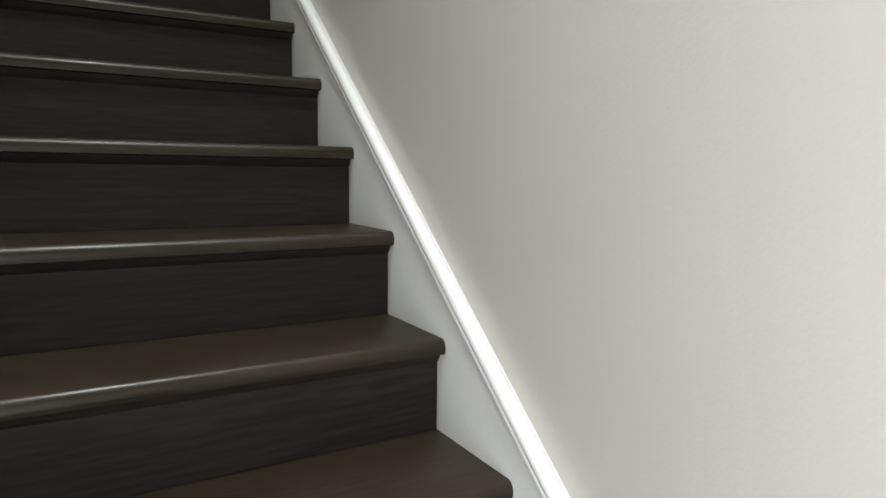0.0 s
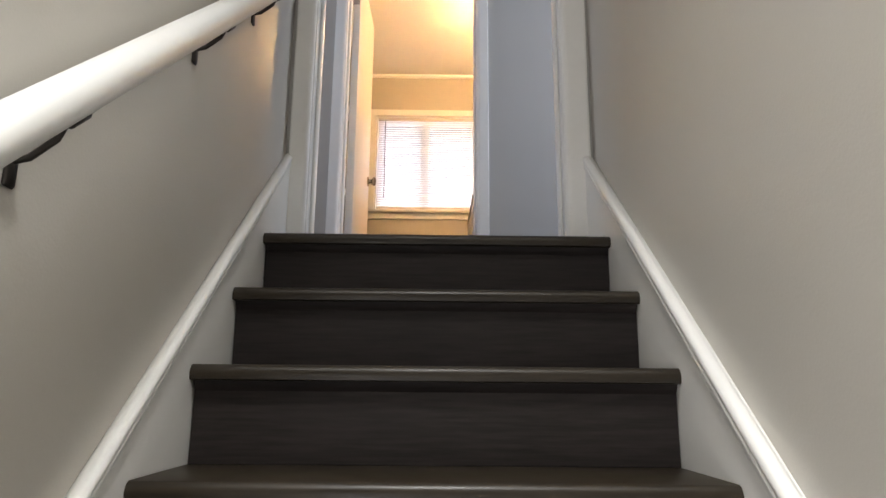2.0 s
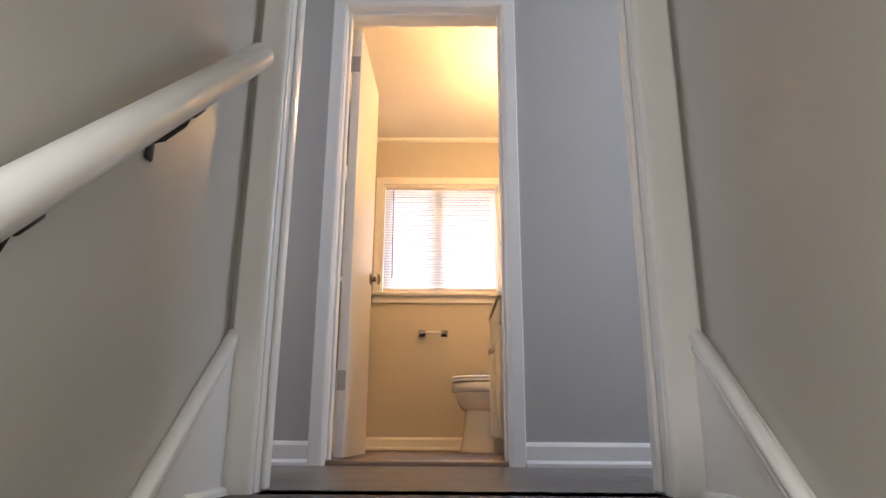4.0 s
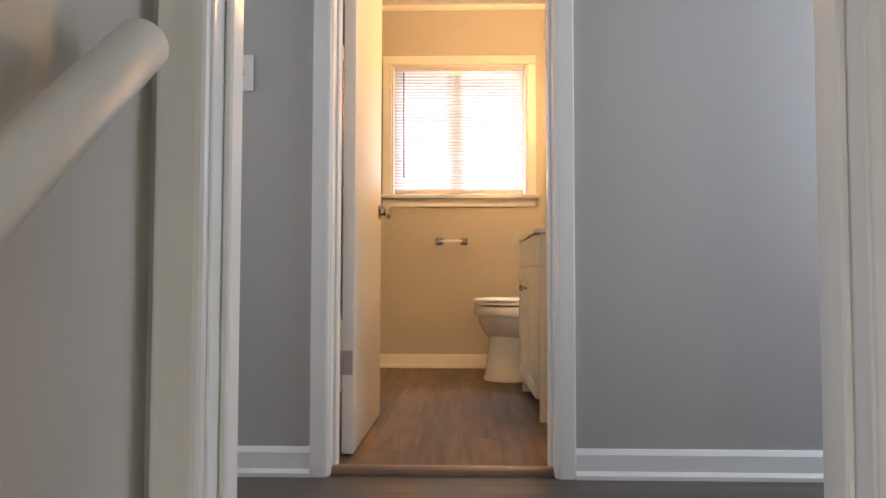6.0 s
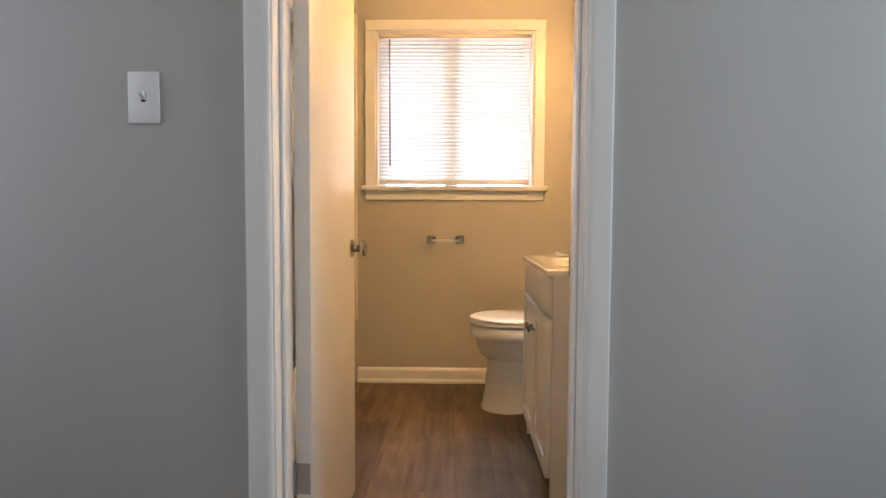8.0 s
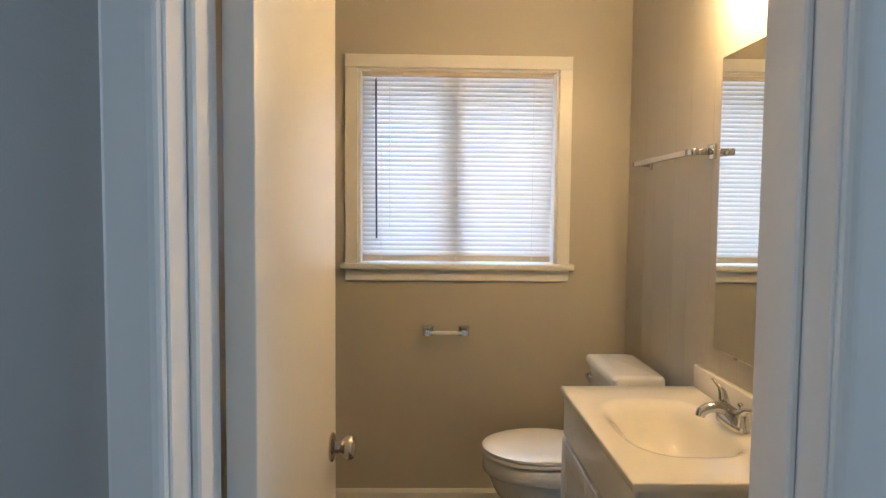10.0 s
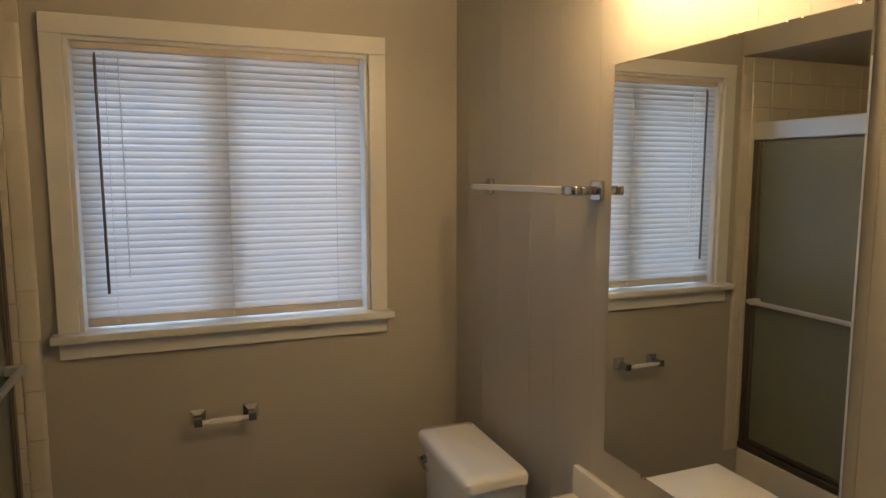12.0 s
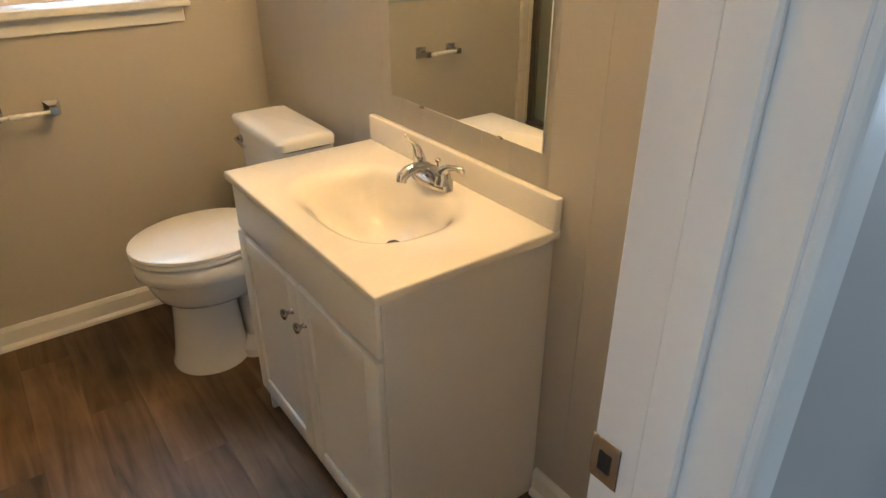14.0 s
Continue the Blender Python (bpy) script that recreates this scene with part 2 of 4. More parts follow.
def rings_mesh(rings, closed_top=True, closed_bottom=True, bm=None):
    """A skin over stacked rings of points, all with the same count."""
    fresh = bmesh.new()
    made = [[fresh.verts.new(p) for p in ring] for ring in rings]
    for a, b in zip(made, made[1:]):
        for s in range(len(a)):
            fresh.faces.new((a[s], a[(s + 1) % len(a)], b[(s + 1) % len(a)], b[s]))
    if closed_bottom:
        fresh.faces.new(made[0][::-1])
    if closed_top:
        fresh.faces.new(made[-1])
    bmesh.ops.recalc_face_normals(fresh, faces=fresh.faces[:])
    return joined(bm, fresh)


def mesh_of(name, bm, mat, smooth=False):
    mesh = bpy.data.meshes.new(name)
    bm.to_mesh(mesh)
    bm.free()
    mesh.materials.append(mat)
    if smooth:
        mesh.polygons.foreach_set("use_smooth", [True] * len(mesh.polygons))
        mesh.set_sharp_from_angle(angle=radians(48))
    return mesh


def thing(name, at, label, category, group="", kind=""):
    ob = new(name)
    ob.location = at
    ob.empty_display_size = 0.05
    return tagged(ob, label, category, group, kind)


def origin_of(ob):
    place = Vector((0, 0, 0))
    while ob is not None:
        place += ob.location
        ob = ob.parent
    return place


def part(name, bm, mat, parent=None, label="", smooth=False):
    """One mesh object, its points given in the world, under a thing or a part."""
    if parent is not None:
        bmesh.ops.translate(bm, verts=bm.verts[:], vec=-origin_of(parent))
    ob = new(name, mesh_of(name, bm, mat, smooth))
    if parent is not None:
        ob.parent = parent
    if label:
        tagged(ob, label)
    return ob


def structure(name, bm, mat, label, category, smooth=False):
    return tagged(part(name, bm, mat, None, "", smooth), label, category, kind="structure")


def piece(name, mesh, at, parent):
    """A piece that shares its mesh with its like."""
    ob = new(name, mesh)
    ob.parent = parent
    ob.location = Vector(at) - origin_of(parent)
    return ob


# ---- setting: stairwell ----


def wall_with_hole(name, axis, a0, a1, lo, hi, z0, z1, hole, mat, label):
    """A wall across y (axis x) or across x (axis y), with one opening (h0, h1, zb, zt)."""
    bm = bmesh.new()
    h0, h1, zb, zt = hole
    for s0, s1, t0, t1 in ((lo, h0, z0, z1), (h1, hi, z0, z1), (h0, h1, z0, zb), (h0, h1, zt, z1)):
        if s1 - s0 > 1e-4 and t1 - t0 > 1e-4:
            if axis == "x":
                box(s0, s1, a0, a1, t0, t1, bm=bm)
            else:
                box(a0, a1, s0, s1, t0, t1, bm=bm)
    return structure(name, bm, mat, label, "wall")



# the low opening, out of view, is added for the stair-foot fill
wall_with_hole("wall_stair_west", "y", XL - 0.11, XL, -4.25, YO0, LOW, CEIL, (-3.37, -2.55, LOW, 0.0), PAINT_STAIR, "smooth greige painted wall beside the stairs")
structure("wall_stair_east", box(XR, XR + 0.11, -4.25, YO0, LOW, CEIL), PAINT_STAIR, "smooth greige painted wall along the stairs", "wall")
structure("wall_stair_south", box(XL - 0.11, XR + 0.11, -4.36, -4.25, LOW, CEIL), PAINT_STAIR, "plain greige painted end wall of the stairwell", "wall")
structure("floor_lower", box(XL - 0.11, XR + 0.11, -4.36, -2.2, LOW - 0.1, LOW), HALLWOOD, "dark wooden floor at the foot of the stairs", "floor")
# unseen ceiling, left open where a hole is added for the overhead fill
ceiling_bm = box(XL - 0.11, XR + 0.11, -4.36, -2.36, CEIL, CEIL + 0.1)
box(XL - 0.11, XR + 0.11, -1.54, YO0, CEIL, CEIL + 0.1, bm=ceiling_bm)
box(XL - 0.11, -0.13, -2.36, -1.54, CEIL, CEIL + 0.1, bm=ceiling_bm)
box(0.33, XR + 0.11, -2.36, -1.54, CEIL, CEIL + 0.1, bm=ceiling_bm)
structure("ceiling_stair", ceiling_bm, CEILING, "plain white ceiling over the stairs", "ceiling")
wall_with_hole("wall_stair_head", "x", YO0, YO1, -2.10, 2.30, -0.3, CEIL, (OX0 - 0.016, OX1 + 0.016, 0.0, 2.05), PAINT_HALL, "painted wall with the cased opening at the stair head")

# ---- setting: hall ----
wall_with_hole("wall_hall_north", "x", YH0, YH1, -2.10, 2.30, -0.3, CEIL, (DX0 - 0.018, DX1 + 0.018, 0.0, DTOP + 0.018), PAINT_HALL, "grey painted hall wall with the bathroom doorway")
# end walls are out of view; their openings are added for the fill lamps
wall_with_hole("wall_hall_east", "y", 2.30, 2.41, YO0, YH1, 0.0, CEIL, (0.51, 1.31, 0.85, 2.05), PAINT_HALL, "unseen grey painted hall end wall with an opening added for a fill lamp")
wall_with_hole("wall_hall_west", "y", -2.21, -2.10, YO0, YH1, 0.0, CEIL, (0.51, 1.31, 0.85, 2.05), PAINT_HALL, "unseen grey painted hall end wall with an opening added for a fill lamp")
structure("ceiling_hall", box(-2.21, 2.41, YO0, YH1, CEIL, CEIL + 0.1), CEILING, "plain white hall ceiling", "ceiling")

# ---- setting: bathroom ----
wall_with_hole("wall_bath_north", "x", YB, YB + 0.14, -1.50, BX1 + 0.11, -0.3, CEIL, (WX0, WX1, WZ0, WZ1), PAINT_BATH, "greige painted bathroom wall around the window")
structure("wall_bath_east_core", box(BX1 + 0.008, BX1 + 0.11, YH1, YB, -0.1, CEIL), PAINT_BATH, "wall behind painted panelling", "wall")
structure("wall_bath_west", box(BX0 - 0.10, BX0, YH1, 2.18, -0.1, CEIL), PAINT_BATH, "greige painted bathroom wall behind the open door", "wall")
structure("bulkhead", box(-1.50, BX0, 2.18, YB, 2.10, CEIL, 0.002), PAINT_BATH, "painted bulkhead over the shower alcove", "bulkhead")
structure("wall_alcove_south", box(-1.50, BX0 - 0.10, 2.08, 2.18, -0.1, 2.10), TILE, "cream tiled end wall of the shower alcove", "wall")
structure("wall_alcove_west", box(-1.60, -1.50, 2.08, YB + 0.14, -0.1, CEIL), TILE, "cream tiled long wall of the shower alcove", "wall")
structure("ceiling_bath", box(-1.50, BX1 + 0.11, YH1, YB, CEIL, CEIL + 0.1), CEILING, "white painted bathroom ceiling", "ceiling")
structure("subfloor", box(-1.50, BX1 + 0.11, YH0 + 0.02, YB, -0.10, ZB - 0.004), DARK, "dark underlay under the bathroom planks", "floor")
structure("hall_subfloor", box(-2.21, 2.41, 0.03, YH0 + 0.02, -0.12, -0.006), DARK, "dark underlay under the hall boards", "floor")

# crown moulding on the back wall
structure("crown_moulding", prism([(0, 0), (0.012, 0), (0.022, 0.012), (0.024, 0.030), (0, 0.030)], (BX0, YB, CEIL - 0.030), (0, -1, 0), (0, 0, 1), (1, 0, 0), BX1 - BX0), TRIM, "narrow white crown moulding", "moulding")

BASE = [(0, 0), (0.022, 0), (0.022, 0.012), (0.016, 0.020), (0.013, 0.024), (0.013, 0.072), (0.008, 0.082), (0.004, 0.088), (0, 0.088)]
DXO0, DXO1 = DX0 - 0.061, DX1 + 0.061


def baseboard(name, origin, out, along, length, label):
    structure(name, prism(BASE, origin, out, (0, 0, 1), along, length), TRIM, label, "baseboard", False)


baseboard("baseboard_hall_west", (-2.10, YH0, 0), (0, -1, 0), (1, 0, 0), DXO0 + 2.10, "white painted baseboard with shoe moulding in the hall")
baseboard("baseboard_hall_east", (DXO1, YH0, 0), (0, -1, 0), (1, 0, 0), 2.30 - DXO1, "white painted baseboard with shoe moulding in the hall")
baseboard("baseboard_bath_north", (BX0, YB, ZB), (0, -1, 0), (1, 0, 0), BX1 - BX0 - 0.004, "white painted baseboard under the bathroom window")
baseboard("baseboard_bath_east", (BX1, YH1, ZB), (-1, 0, 0), (0, 1, 0), 2.165 - YH1, "white painted baseboard beside the vanity")

# casings: a flat board with an eased inner edge, a across the width from the inner edge, b the thickness
CASE = [(0, 0), (0, 0.009), (0.002, 0.0125), (0.006, 0.0155), (0.012, 0.0175), (0.018, 0.018), (0.055, 0.0185), (0.0585, 0.0175), (0.060, 0.014), (0.060, 0)]


def casing(name, x0, x1, top, y, out, label, scale=1.0, wide=1.0):
    ob = thing(name, (x0, y, 0), label, "door casing", kind="structure")
    prof = [(a * scale, b) for a, b in CASE]
    w = 0.060 * scale
    part("side_casing", prism(prof, (x0, y, 0), (-1, 0, 0), (0, out, 0), (0, 0, 1), top), TRIM, ob)
    part("side_casing", prism([(a * wide, b) for a, b in prof], (x1, y, 0), (1, 0, 0), (0, out, 0), (0, 0, 1), top), TRIM, ob)
    part("head_casing", prism(prof, (x0 - w, y, top), (0, 0, 1), (0, out, 0), (1, 0, 0), x1 - x0 + w + w * wide), TRIM, ob)
    return ob


def jamb(name, x0, x1, top, y0, y1, stop0, stop1, label, bevel=0.002):
    ob = thing(name, (x0, y0, 0), label, "door jamb", kind="structure")
    part("jamb_board", box(x0 - 0.018, x0, y0, y1, 0, top + 0.018, bevel), TRIM, ob)
    part("jamb_board", box(x1, x1 + 0.018, y0, y1, 0, top + 0.018, bevel), TRIM, ob)
    part("head_jamb", box(x0, x1, y0, y1, top, top + 0.018, bevel), TRIM, ob)
    part("door_stop", box(x0, x0 + 0.011, stop0, stop1, 0.004, top, 0.003), TRIM, ob)
    part("door_stop", box(x1 - 0.011, x1, stop0, stop1, 0.004, top, 0.003), TRIM, ob)
    part("head_stop", box(x0 + 0.011, x1 - 0.011, stop0, stop1, top - 0.011, top, 0.003), TRIM, ob)
    return ob


casing("casing_bath_door", DX0 - 0.004, DX1 + 0.004, DTOP + 0.004, YH0, -1, "white painted casing round the bathroom doorway", 0.95)
bath_jamb = jamb("jamb_bath_door", DX0, DX1, DTOP, YH0 - 0.006, YH1 + 0.014, 1.532, 1.576, "white painted jamb of the bathroom doorway")
strike = part("strike_plate", box(DX1 - 0.0025, DX1 - 0.0005, 1.600, 1.640, 0.838, 0.900, 0.0008), NICKEL, bath_jamb, "satin nickel strike plate")
# dark slab on the uncut plate, painting the shade inside the latch hole
part("strike_hole_shade", box(DX1 - 0.0035, DX1 - 0.0015, 1.611, 1.628, 0.855, 0.882), DARK, strike)
casing("casing_stair_head", OX0 - 0.004, OX1 + 0.004, 2.04, YO0, -1, "white painted casing round the stair-head opening", 1.0, 1.3)
casing("casing_stair_head_hall", OX0 - 0.004, OX1 + 0.004, 2.04, YO1, 1, "white painted casing on the hall side of the opening", 1.0)
jamb("jamb_stair_head", OX0, OX1, 2.034, YO0 - 0.004, YO1 + 0.004, 0.288, 0.322, "white painted jamb of the stair-head opening")

# ---- stairs ----
stairs = thing("staircase", (0.1, 0, LOW), "dark stained wooden stairs with white skirt boards", "stairs", kind="structure")
SX0, SX1 = -0.346, 0.546
tread_bm = prism([(0, -0.027), (0.006, -0.029), (0.225 + 0.025, -0.029), (0.25, 0), (0.010, 0), (0.004, -0.003), (0.0, -0.009), (-0.002, -0.015), (-0.001, -0.022)],
                 (SX0, 0, 0), (0, 1, 0), (0, 0, 1), (1, 0, 0), SX1 - SX0)
tread_mesh = mesh_of("tread", tread_bm, TREAD, True)
riser_mesh = mesh_of("riser", box(SX0 + 0.002, SX1 - 0.002, 0.024, 0.040, -RISE + 0.0005, -0.029, 0.0005), RISER)
cove_mesh = mesh_of("cove", prism([(0.024, -0.029), (0.012, -0.029), (0.015, -0.036), (0.019, -0.042), (0.024, -0.047)],
                                  (SX0 + 0.003, 0, 0), (0, 1, 0), (0, 0, 1), (1, 0, 0), SX1 - SX0 - 0.006), RISER, True)
for k in range(STEPS):
    piece("tread", tread_mesh, (0, -k * GOING, -k * RISE), stairs)
    piece("riser", riser_mesh, (0, -k * GOING, -k * RISE), stairs)
    piece("cove_moulding", cove_mesh, (0, -k * GOING, -k * RISE), stairs)

SLOPE = RISE / GOING
Y_LOW = -STEPS * GOING
TOPY = YO0 - 0.004
for name, x0, x1, sign, CAPZ, deep in (("skirt_board", XL + 0.001, SX0 - 0.0005, 1, 0.090, 1.0), ("skirt_board", SX1 + 0.0005, XR - 0.001, -1, 0.097, 1.2)):
    outline = [(Y_LOW, LOW), (Y_LOW, Y_LOW * SLOPE + CAPZ), (TOPY, TOPY * SLOPE + CAPZ), (TOPY, -0.02), (0.05, -0.35), (Y_LOW + 0.4, LOW)]
    board = part(name, prism(outline, (x0, 0, 0), (0, 1, 0), (0, 0, 1), (1, 0, 0), x1 - x0), TRIM, stairs, "white painted skirt board")
    away = (Vector((0, -SLOPE, 1))).normalized()
    run = Vector((0, 1, SLOPE))
    cap = [(-0.002, -0.020), (0.002, -0.020), (0.004, -0.017), (0.004, -0.012), (0.001, -0.010), (0.005, -0.006), (0.006, -0.001), (0.003, 0.005), (-0.004, 0.008), (-0.012, 0.0085), (-0.020, 0.005), (-0.0235, -0.002), (-0.002, -0.003)]
    cap = [(a, b * deep) for a, b in cap]
    start = (SX0 if sign > 0 else SX1, Y_LOW, Y_LOW * SLOPE + CAPZ)
    part("skirt_cap", prism(cap, start, (sign, 0, 0), away, run, (TOPY - Y_LOW) * run.length), TRIM, board, "moulded cap of the skirt board", True)
for x, s in ((SX0, 1), (SX1, -1)):
    part("shoe_moulding", prism([(0, 0), (0.014, 0), (0.012, 0.008), (0.006, 0.013), (0, 0.014)], (x, 0.05, 0), (s, 0, 0), (0, 0, 1), (0, 1, 0), TOPY - 0.05), TRIM, stairs)

# ---- handrail ----
RAILX, RAILR = -0.308, 0.0258
ry1, rz1, RS = 0.118, 0.842, 0.864


def rail_at(y):
    return Vector((RAILX, y, rz1 + (y - ry1) * RS))


rail = thing("handrail", rail_at(-0.5), "round white painted wooden handrail on dark wall brackets", "handrail")
ends = [rail_at(-2.75)] + [rail_at(y) for y in (ry1 - 0.004, ry1)]
part("rail", tube(ends, [RAILR, RAILR, RAILR - 0.002], 28), TRIM, rail, "white painted round rail", True)
for y in (-0.17, -0.50, -0.955, -1.7, -2.4):
    p = rail_at(y)
    arm = part("bracket", tube([(XL + 0.004, y, p.z - 0.078), (XL + 0.022, y, p.z - 0.074), (RAILX - 0.010, y, p.z - 0.052), (RAILX, y, p.z - 0.028)], 0.0042, 10), BLACKMETAL, rail, "dark metal wall bracket", True)
    part("wall_plate", box(XL + 0.0005, XL + 0.007, y - 0.010, y + 0.010, p.z - 0.108, p.z - 0.062, 0.003), BLACKMETAL, arm, "", True)
    d = Vector((0, 1, RS)).normalized()
    c = p - Vector((0, -RS, 1)).normalized() * (RAILR + 0.001)
    part("saddle", tube([c - d * 0.024, c - d * 0.02, c + d * 0.02, c + d * 0.024], [0.003, 0.006, 0.006, 0.003], 10), BLACKMETAL, arm, "", True)

# ---- light switch in the hall ----
sx, sz, sy = -0.673, 1.242, YH0
plate = thing("light_switch", (sx, sy, sz), "white toggle light switch plate on the hall wall", "light switch")
part("cover_plate", box(sx - 0.0355, sx + 0.0355, sy - 0.006, sy, sz - 0.057, sz + 0.057, 0.0035, 2), PLASTIC, plate, "", True)
# dark patch on the solid cover as the slot's shade
part("toggle_slot_shade", box(sx - 0.0052, sx + 0.0052, sy - 0.0066, sy - 0.005, sz - 0.0095, sz + 0.0095), DARK, plate)
tog = prism([(0, -0.006), (-0.018, 0.006), (-0.018, 0.013), (0, 0.006)], (sx - 0.0045, sy - 0.005, sz), (0, 1, 0), (0, 0, 1), (1, 0, 0), 0.009)
part("toggle", tog, PLASTIC, plate)
for dz in (-0.031, 0.031):
    part("screw", tube([(sx, sy - 0.0075, sz + dz), (sx, sy - 0.0055, sz + dz)], 0.0032, 12), PLASTIC, plate)

# ---- bathroom door leaf, standing open ----
LX, LY = -0.340, 1.638
leaf = thing("bathroom_door", (LX, LY, ZB), "flush white painted door standing open into the bathroom", "door")
LW, LT, L0, L1 = 0.611, 0.040, 0.024, 1.955
part("leaf", box(LX - LT, LX, LY, LY + LW, L0, L1, 0.0025, 2), DOOR, leaf, "flush white door leaf", True)
KY, KZ = LY + LW - 0.062, 0.872
for s, x in ((1, LX), (-1, LX - LT)):
    prof = [(0.0, 0.030), (0.004, 0.031), (0.007, 0.027), (0.010, 0.014), (0.021, 0.012), (0.026, 0.016), (0.032, 0.024), (0.041, 0.027), (0.048, 0.024), (0.052, 0.015), (0.053, 0.004)]
    part("door_knob", tube([(x + s * a, KY, KZ) for a, b in prof], [b for a, b in prof], 28), NICKEL, leaf, "satin nickel round door knob", True)
part("latch_plate", box(LX - LT + 0.006, LX - 0.006, LY + LW - 0.001, LY + LW + 0.0012, KZ - 0.028, KZ + 0.028), NICKEL, leaf)
for z in (0.322, 1.768):
    hp = part("hinge", box(LX - LT + 0.002, LX - 0.004, LY - 0.0022, LY + 0.0005, z - 0.040, z + 0.040, 0.001), STEEL, leaf, "steel butt hinge")
    part("barrel", tube([(LX - LT - 0.004, LY - 0.003, z - 0.042), (LX - LT - 0.004, LY - 0.003, z + 0.042)], 0.0058, 12), STEEL, hp, "", True)
    for dz in (-0.026, 0.0, 0.026):
        part("screw", tube([(LX - 0.012 - (0.008 if dz == 0 else 0), LY - 0.003, z + dz), (LX - 0.012 - (0.008 if dz == 0 else 0), LY - 0.0015, z + dz)], 0.003, 10), STEEL, hp)
leaf.rotation_euler = (0, 0, radians(-1.2))

# ---- threshold ----
structure("threshold_strip", prism([(0, 0), (0.052, 0), (0.052, 0.014), (0.040, 0.020), (0.016, 0.019), (0.004, 0.012)], (DX0 + 0.001, 1.497, 0), (0, 1, 0), (0, 0, 1), (1, 0, 0), DX1 - DX0 - 0.002), STRIP, "brown wooden threshold strip in the doorway", "threshold", True)

# ---- window ----
win = thing("window_bath", (0.006, YB, WZ0), "white sliding window with painted casing and closed blind before it", "window", kind="structure")
# flat casing boards, stool and apron
CW = 0.057
part("side_casing", box(WX0 - CW, WX0, YB - 0.017, YB, WZ0 + 0.004, WZ1, 0.002), TRIM, win)
part("side_casing", box(WX1, WX1 + CW, YB - 0.017, YB, WZ0 + 0.004, WZ1, 0.002), TRIM, win)
part("head_casing", box(WX0 - CW, WX1 + CW, YB - 0.019, YB, WZ1, WZ1 + CW, 0.002), TRIM, win)
part("sill", box(WX0 - CW - 0.018, WX1 + CW + 0.018, YB - 0.048, YB + 0.055, WZ0 - 0.022, WZ0 + 0.004, 0.004, 2), TRIM, win, "white painted window stool", True)
part("apron", box(WX0 - CW, WX1 + CW, YB - 0.016, YB, WZ0 - 0.075, WZ0 - 0.022, 0.003), TRIM, win)
for x0, x1 in ((WX0, WX0 + 0.012), (WX1 - 0.012, WX1)):
    part("reveal", box(x0, x1, YB, YB + 0.14, WZ0, WZ1, 0.001), TRIM, win)
part("head_reveal", box(WX0 + 0.012, WX1 - 0.012, YB, YB + 0.14, WZ1 - 0.012, WZ1, 0.001), TRIM, win)
# extra depth past the wall added to show lit white under the blind
part("outer_sill", box(WX0 + 0.012, WX1 - 0.012, YB + 0.055, YB + 0.26, WZ0 - 0.02, WZ0 + 0.004, 0.001), TRIM, win)
wm = -0.012
for name, x0, x1, y in (("sash", WX0 + 0.012, wm + 0.036, YB + 0.075), ("sash", wm - 0.036, WX1 - 0.012, YB + 0.105)):
    sash = part(name, box(x0, x0 + 0.040, y, y + 0.026, WZ0 - 0.001, WZ1 - 0.012, 0.002), TRIM, win, "white vinyl sliding sash")
    for bx in ((x1 - 0.040, x1, WZ0 - 0.001, WZ1 - 0.012), (x0 + 0.040, x1 - 0.040, WZ0 + 0.003, WZ0 + 0.009), (x0 + 0.040, x1 - 0.040, WZ1 - 0.046, WZ1 - 0.012)):
        part("sash_bar", box(bx[0], bx[1], y, y + 0.026, bx[2], bx[3], 0.002), TRIM, sash)
    pane = part("pane", box(x0 + 0.03, x1 - 0.03, y + 0.011, y + 0.015, WZ0 + 0.004, WZ1 - 0.042), GLASS, sash, "clear glass pane")
    pane.visible_shadow = False

# ---- blind ----
bx0, bx1, by = WX0 + 0.019, WX1 - 0.024, YB + 0.022
blind = thing("window_blind", (0.006, by, WZ0), "white vinyl mini blind, lowered with slats tilted shut", "blind")
part("head_rail", box(bx0 - 0.002, bx1 + 0.002, by - 0.016, by + 0.014, WZ1 - 0.033, WZ1 - 0.0125, 0.002), RAILV, blind, "head rail of the blind")
SLATS, ztop, zbot = 38, WZ1 - 0.043, WZ0 + 0.050
tilt = radians(58)
curve = [(-0.0125, 0), (-0.0065, 0.0032), (0, 0.0044), (0.0065, 0.0032), (0.0125, 0)]
sl = [(a * math.cos(tilt) - b * math.sin(tilt), a * math.sin(tilt) + b * math.cos(tilt)) for a, b in curve]
slat_mesh = mesh_of("slat", prism(sl + [(a + 0.0004, b - 0.0005) for a, b in sl[::-1]], (bx0 - by * 0, 0, 0), (0, 1, 0), (0, 0, 1), (1, 0, 0), bx1 - bx0), SLAT, True)
for k in range(SLATS):
    piece("slat", slat_mesh, (0, by, ztop + (zbot - ztop) * k / (SLATS - 1)), blind)
part("bottom_rail", box(bx0, bx1, by - 0.010, by + 0.010, WZ0 + 0.013, WZ0 + 0.040, 0.003), RAILV, blind, "bottom rail of the blind")
for x in (bx0 + 0.085, 0.0, bx1 - 0.085):
    cord = part("ladder_cord", tube([(x, by - 0.013, WZ1 - 0.040), (x, by - 0.013, WZ0 + 0.034)], 0.0011, 6), CORD, blind)
    part("rail_button", tube([(x, by - 0.012, WZ0 + 0.026), (x, by - 0.009, WZ0 + 0.026)], 0.006, 10), CORD, cord)
wx = bx0 + 0.060
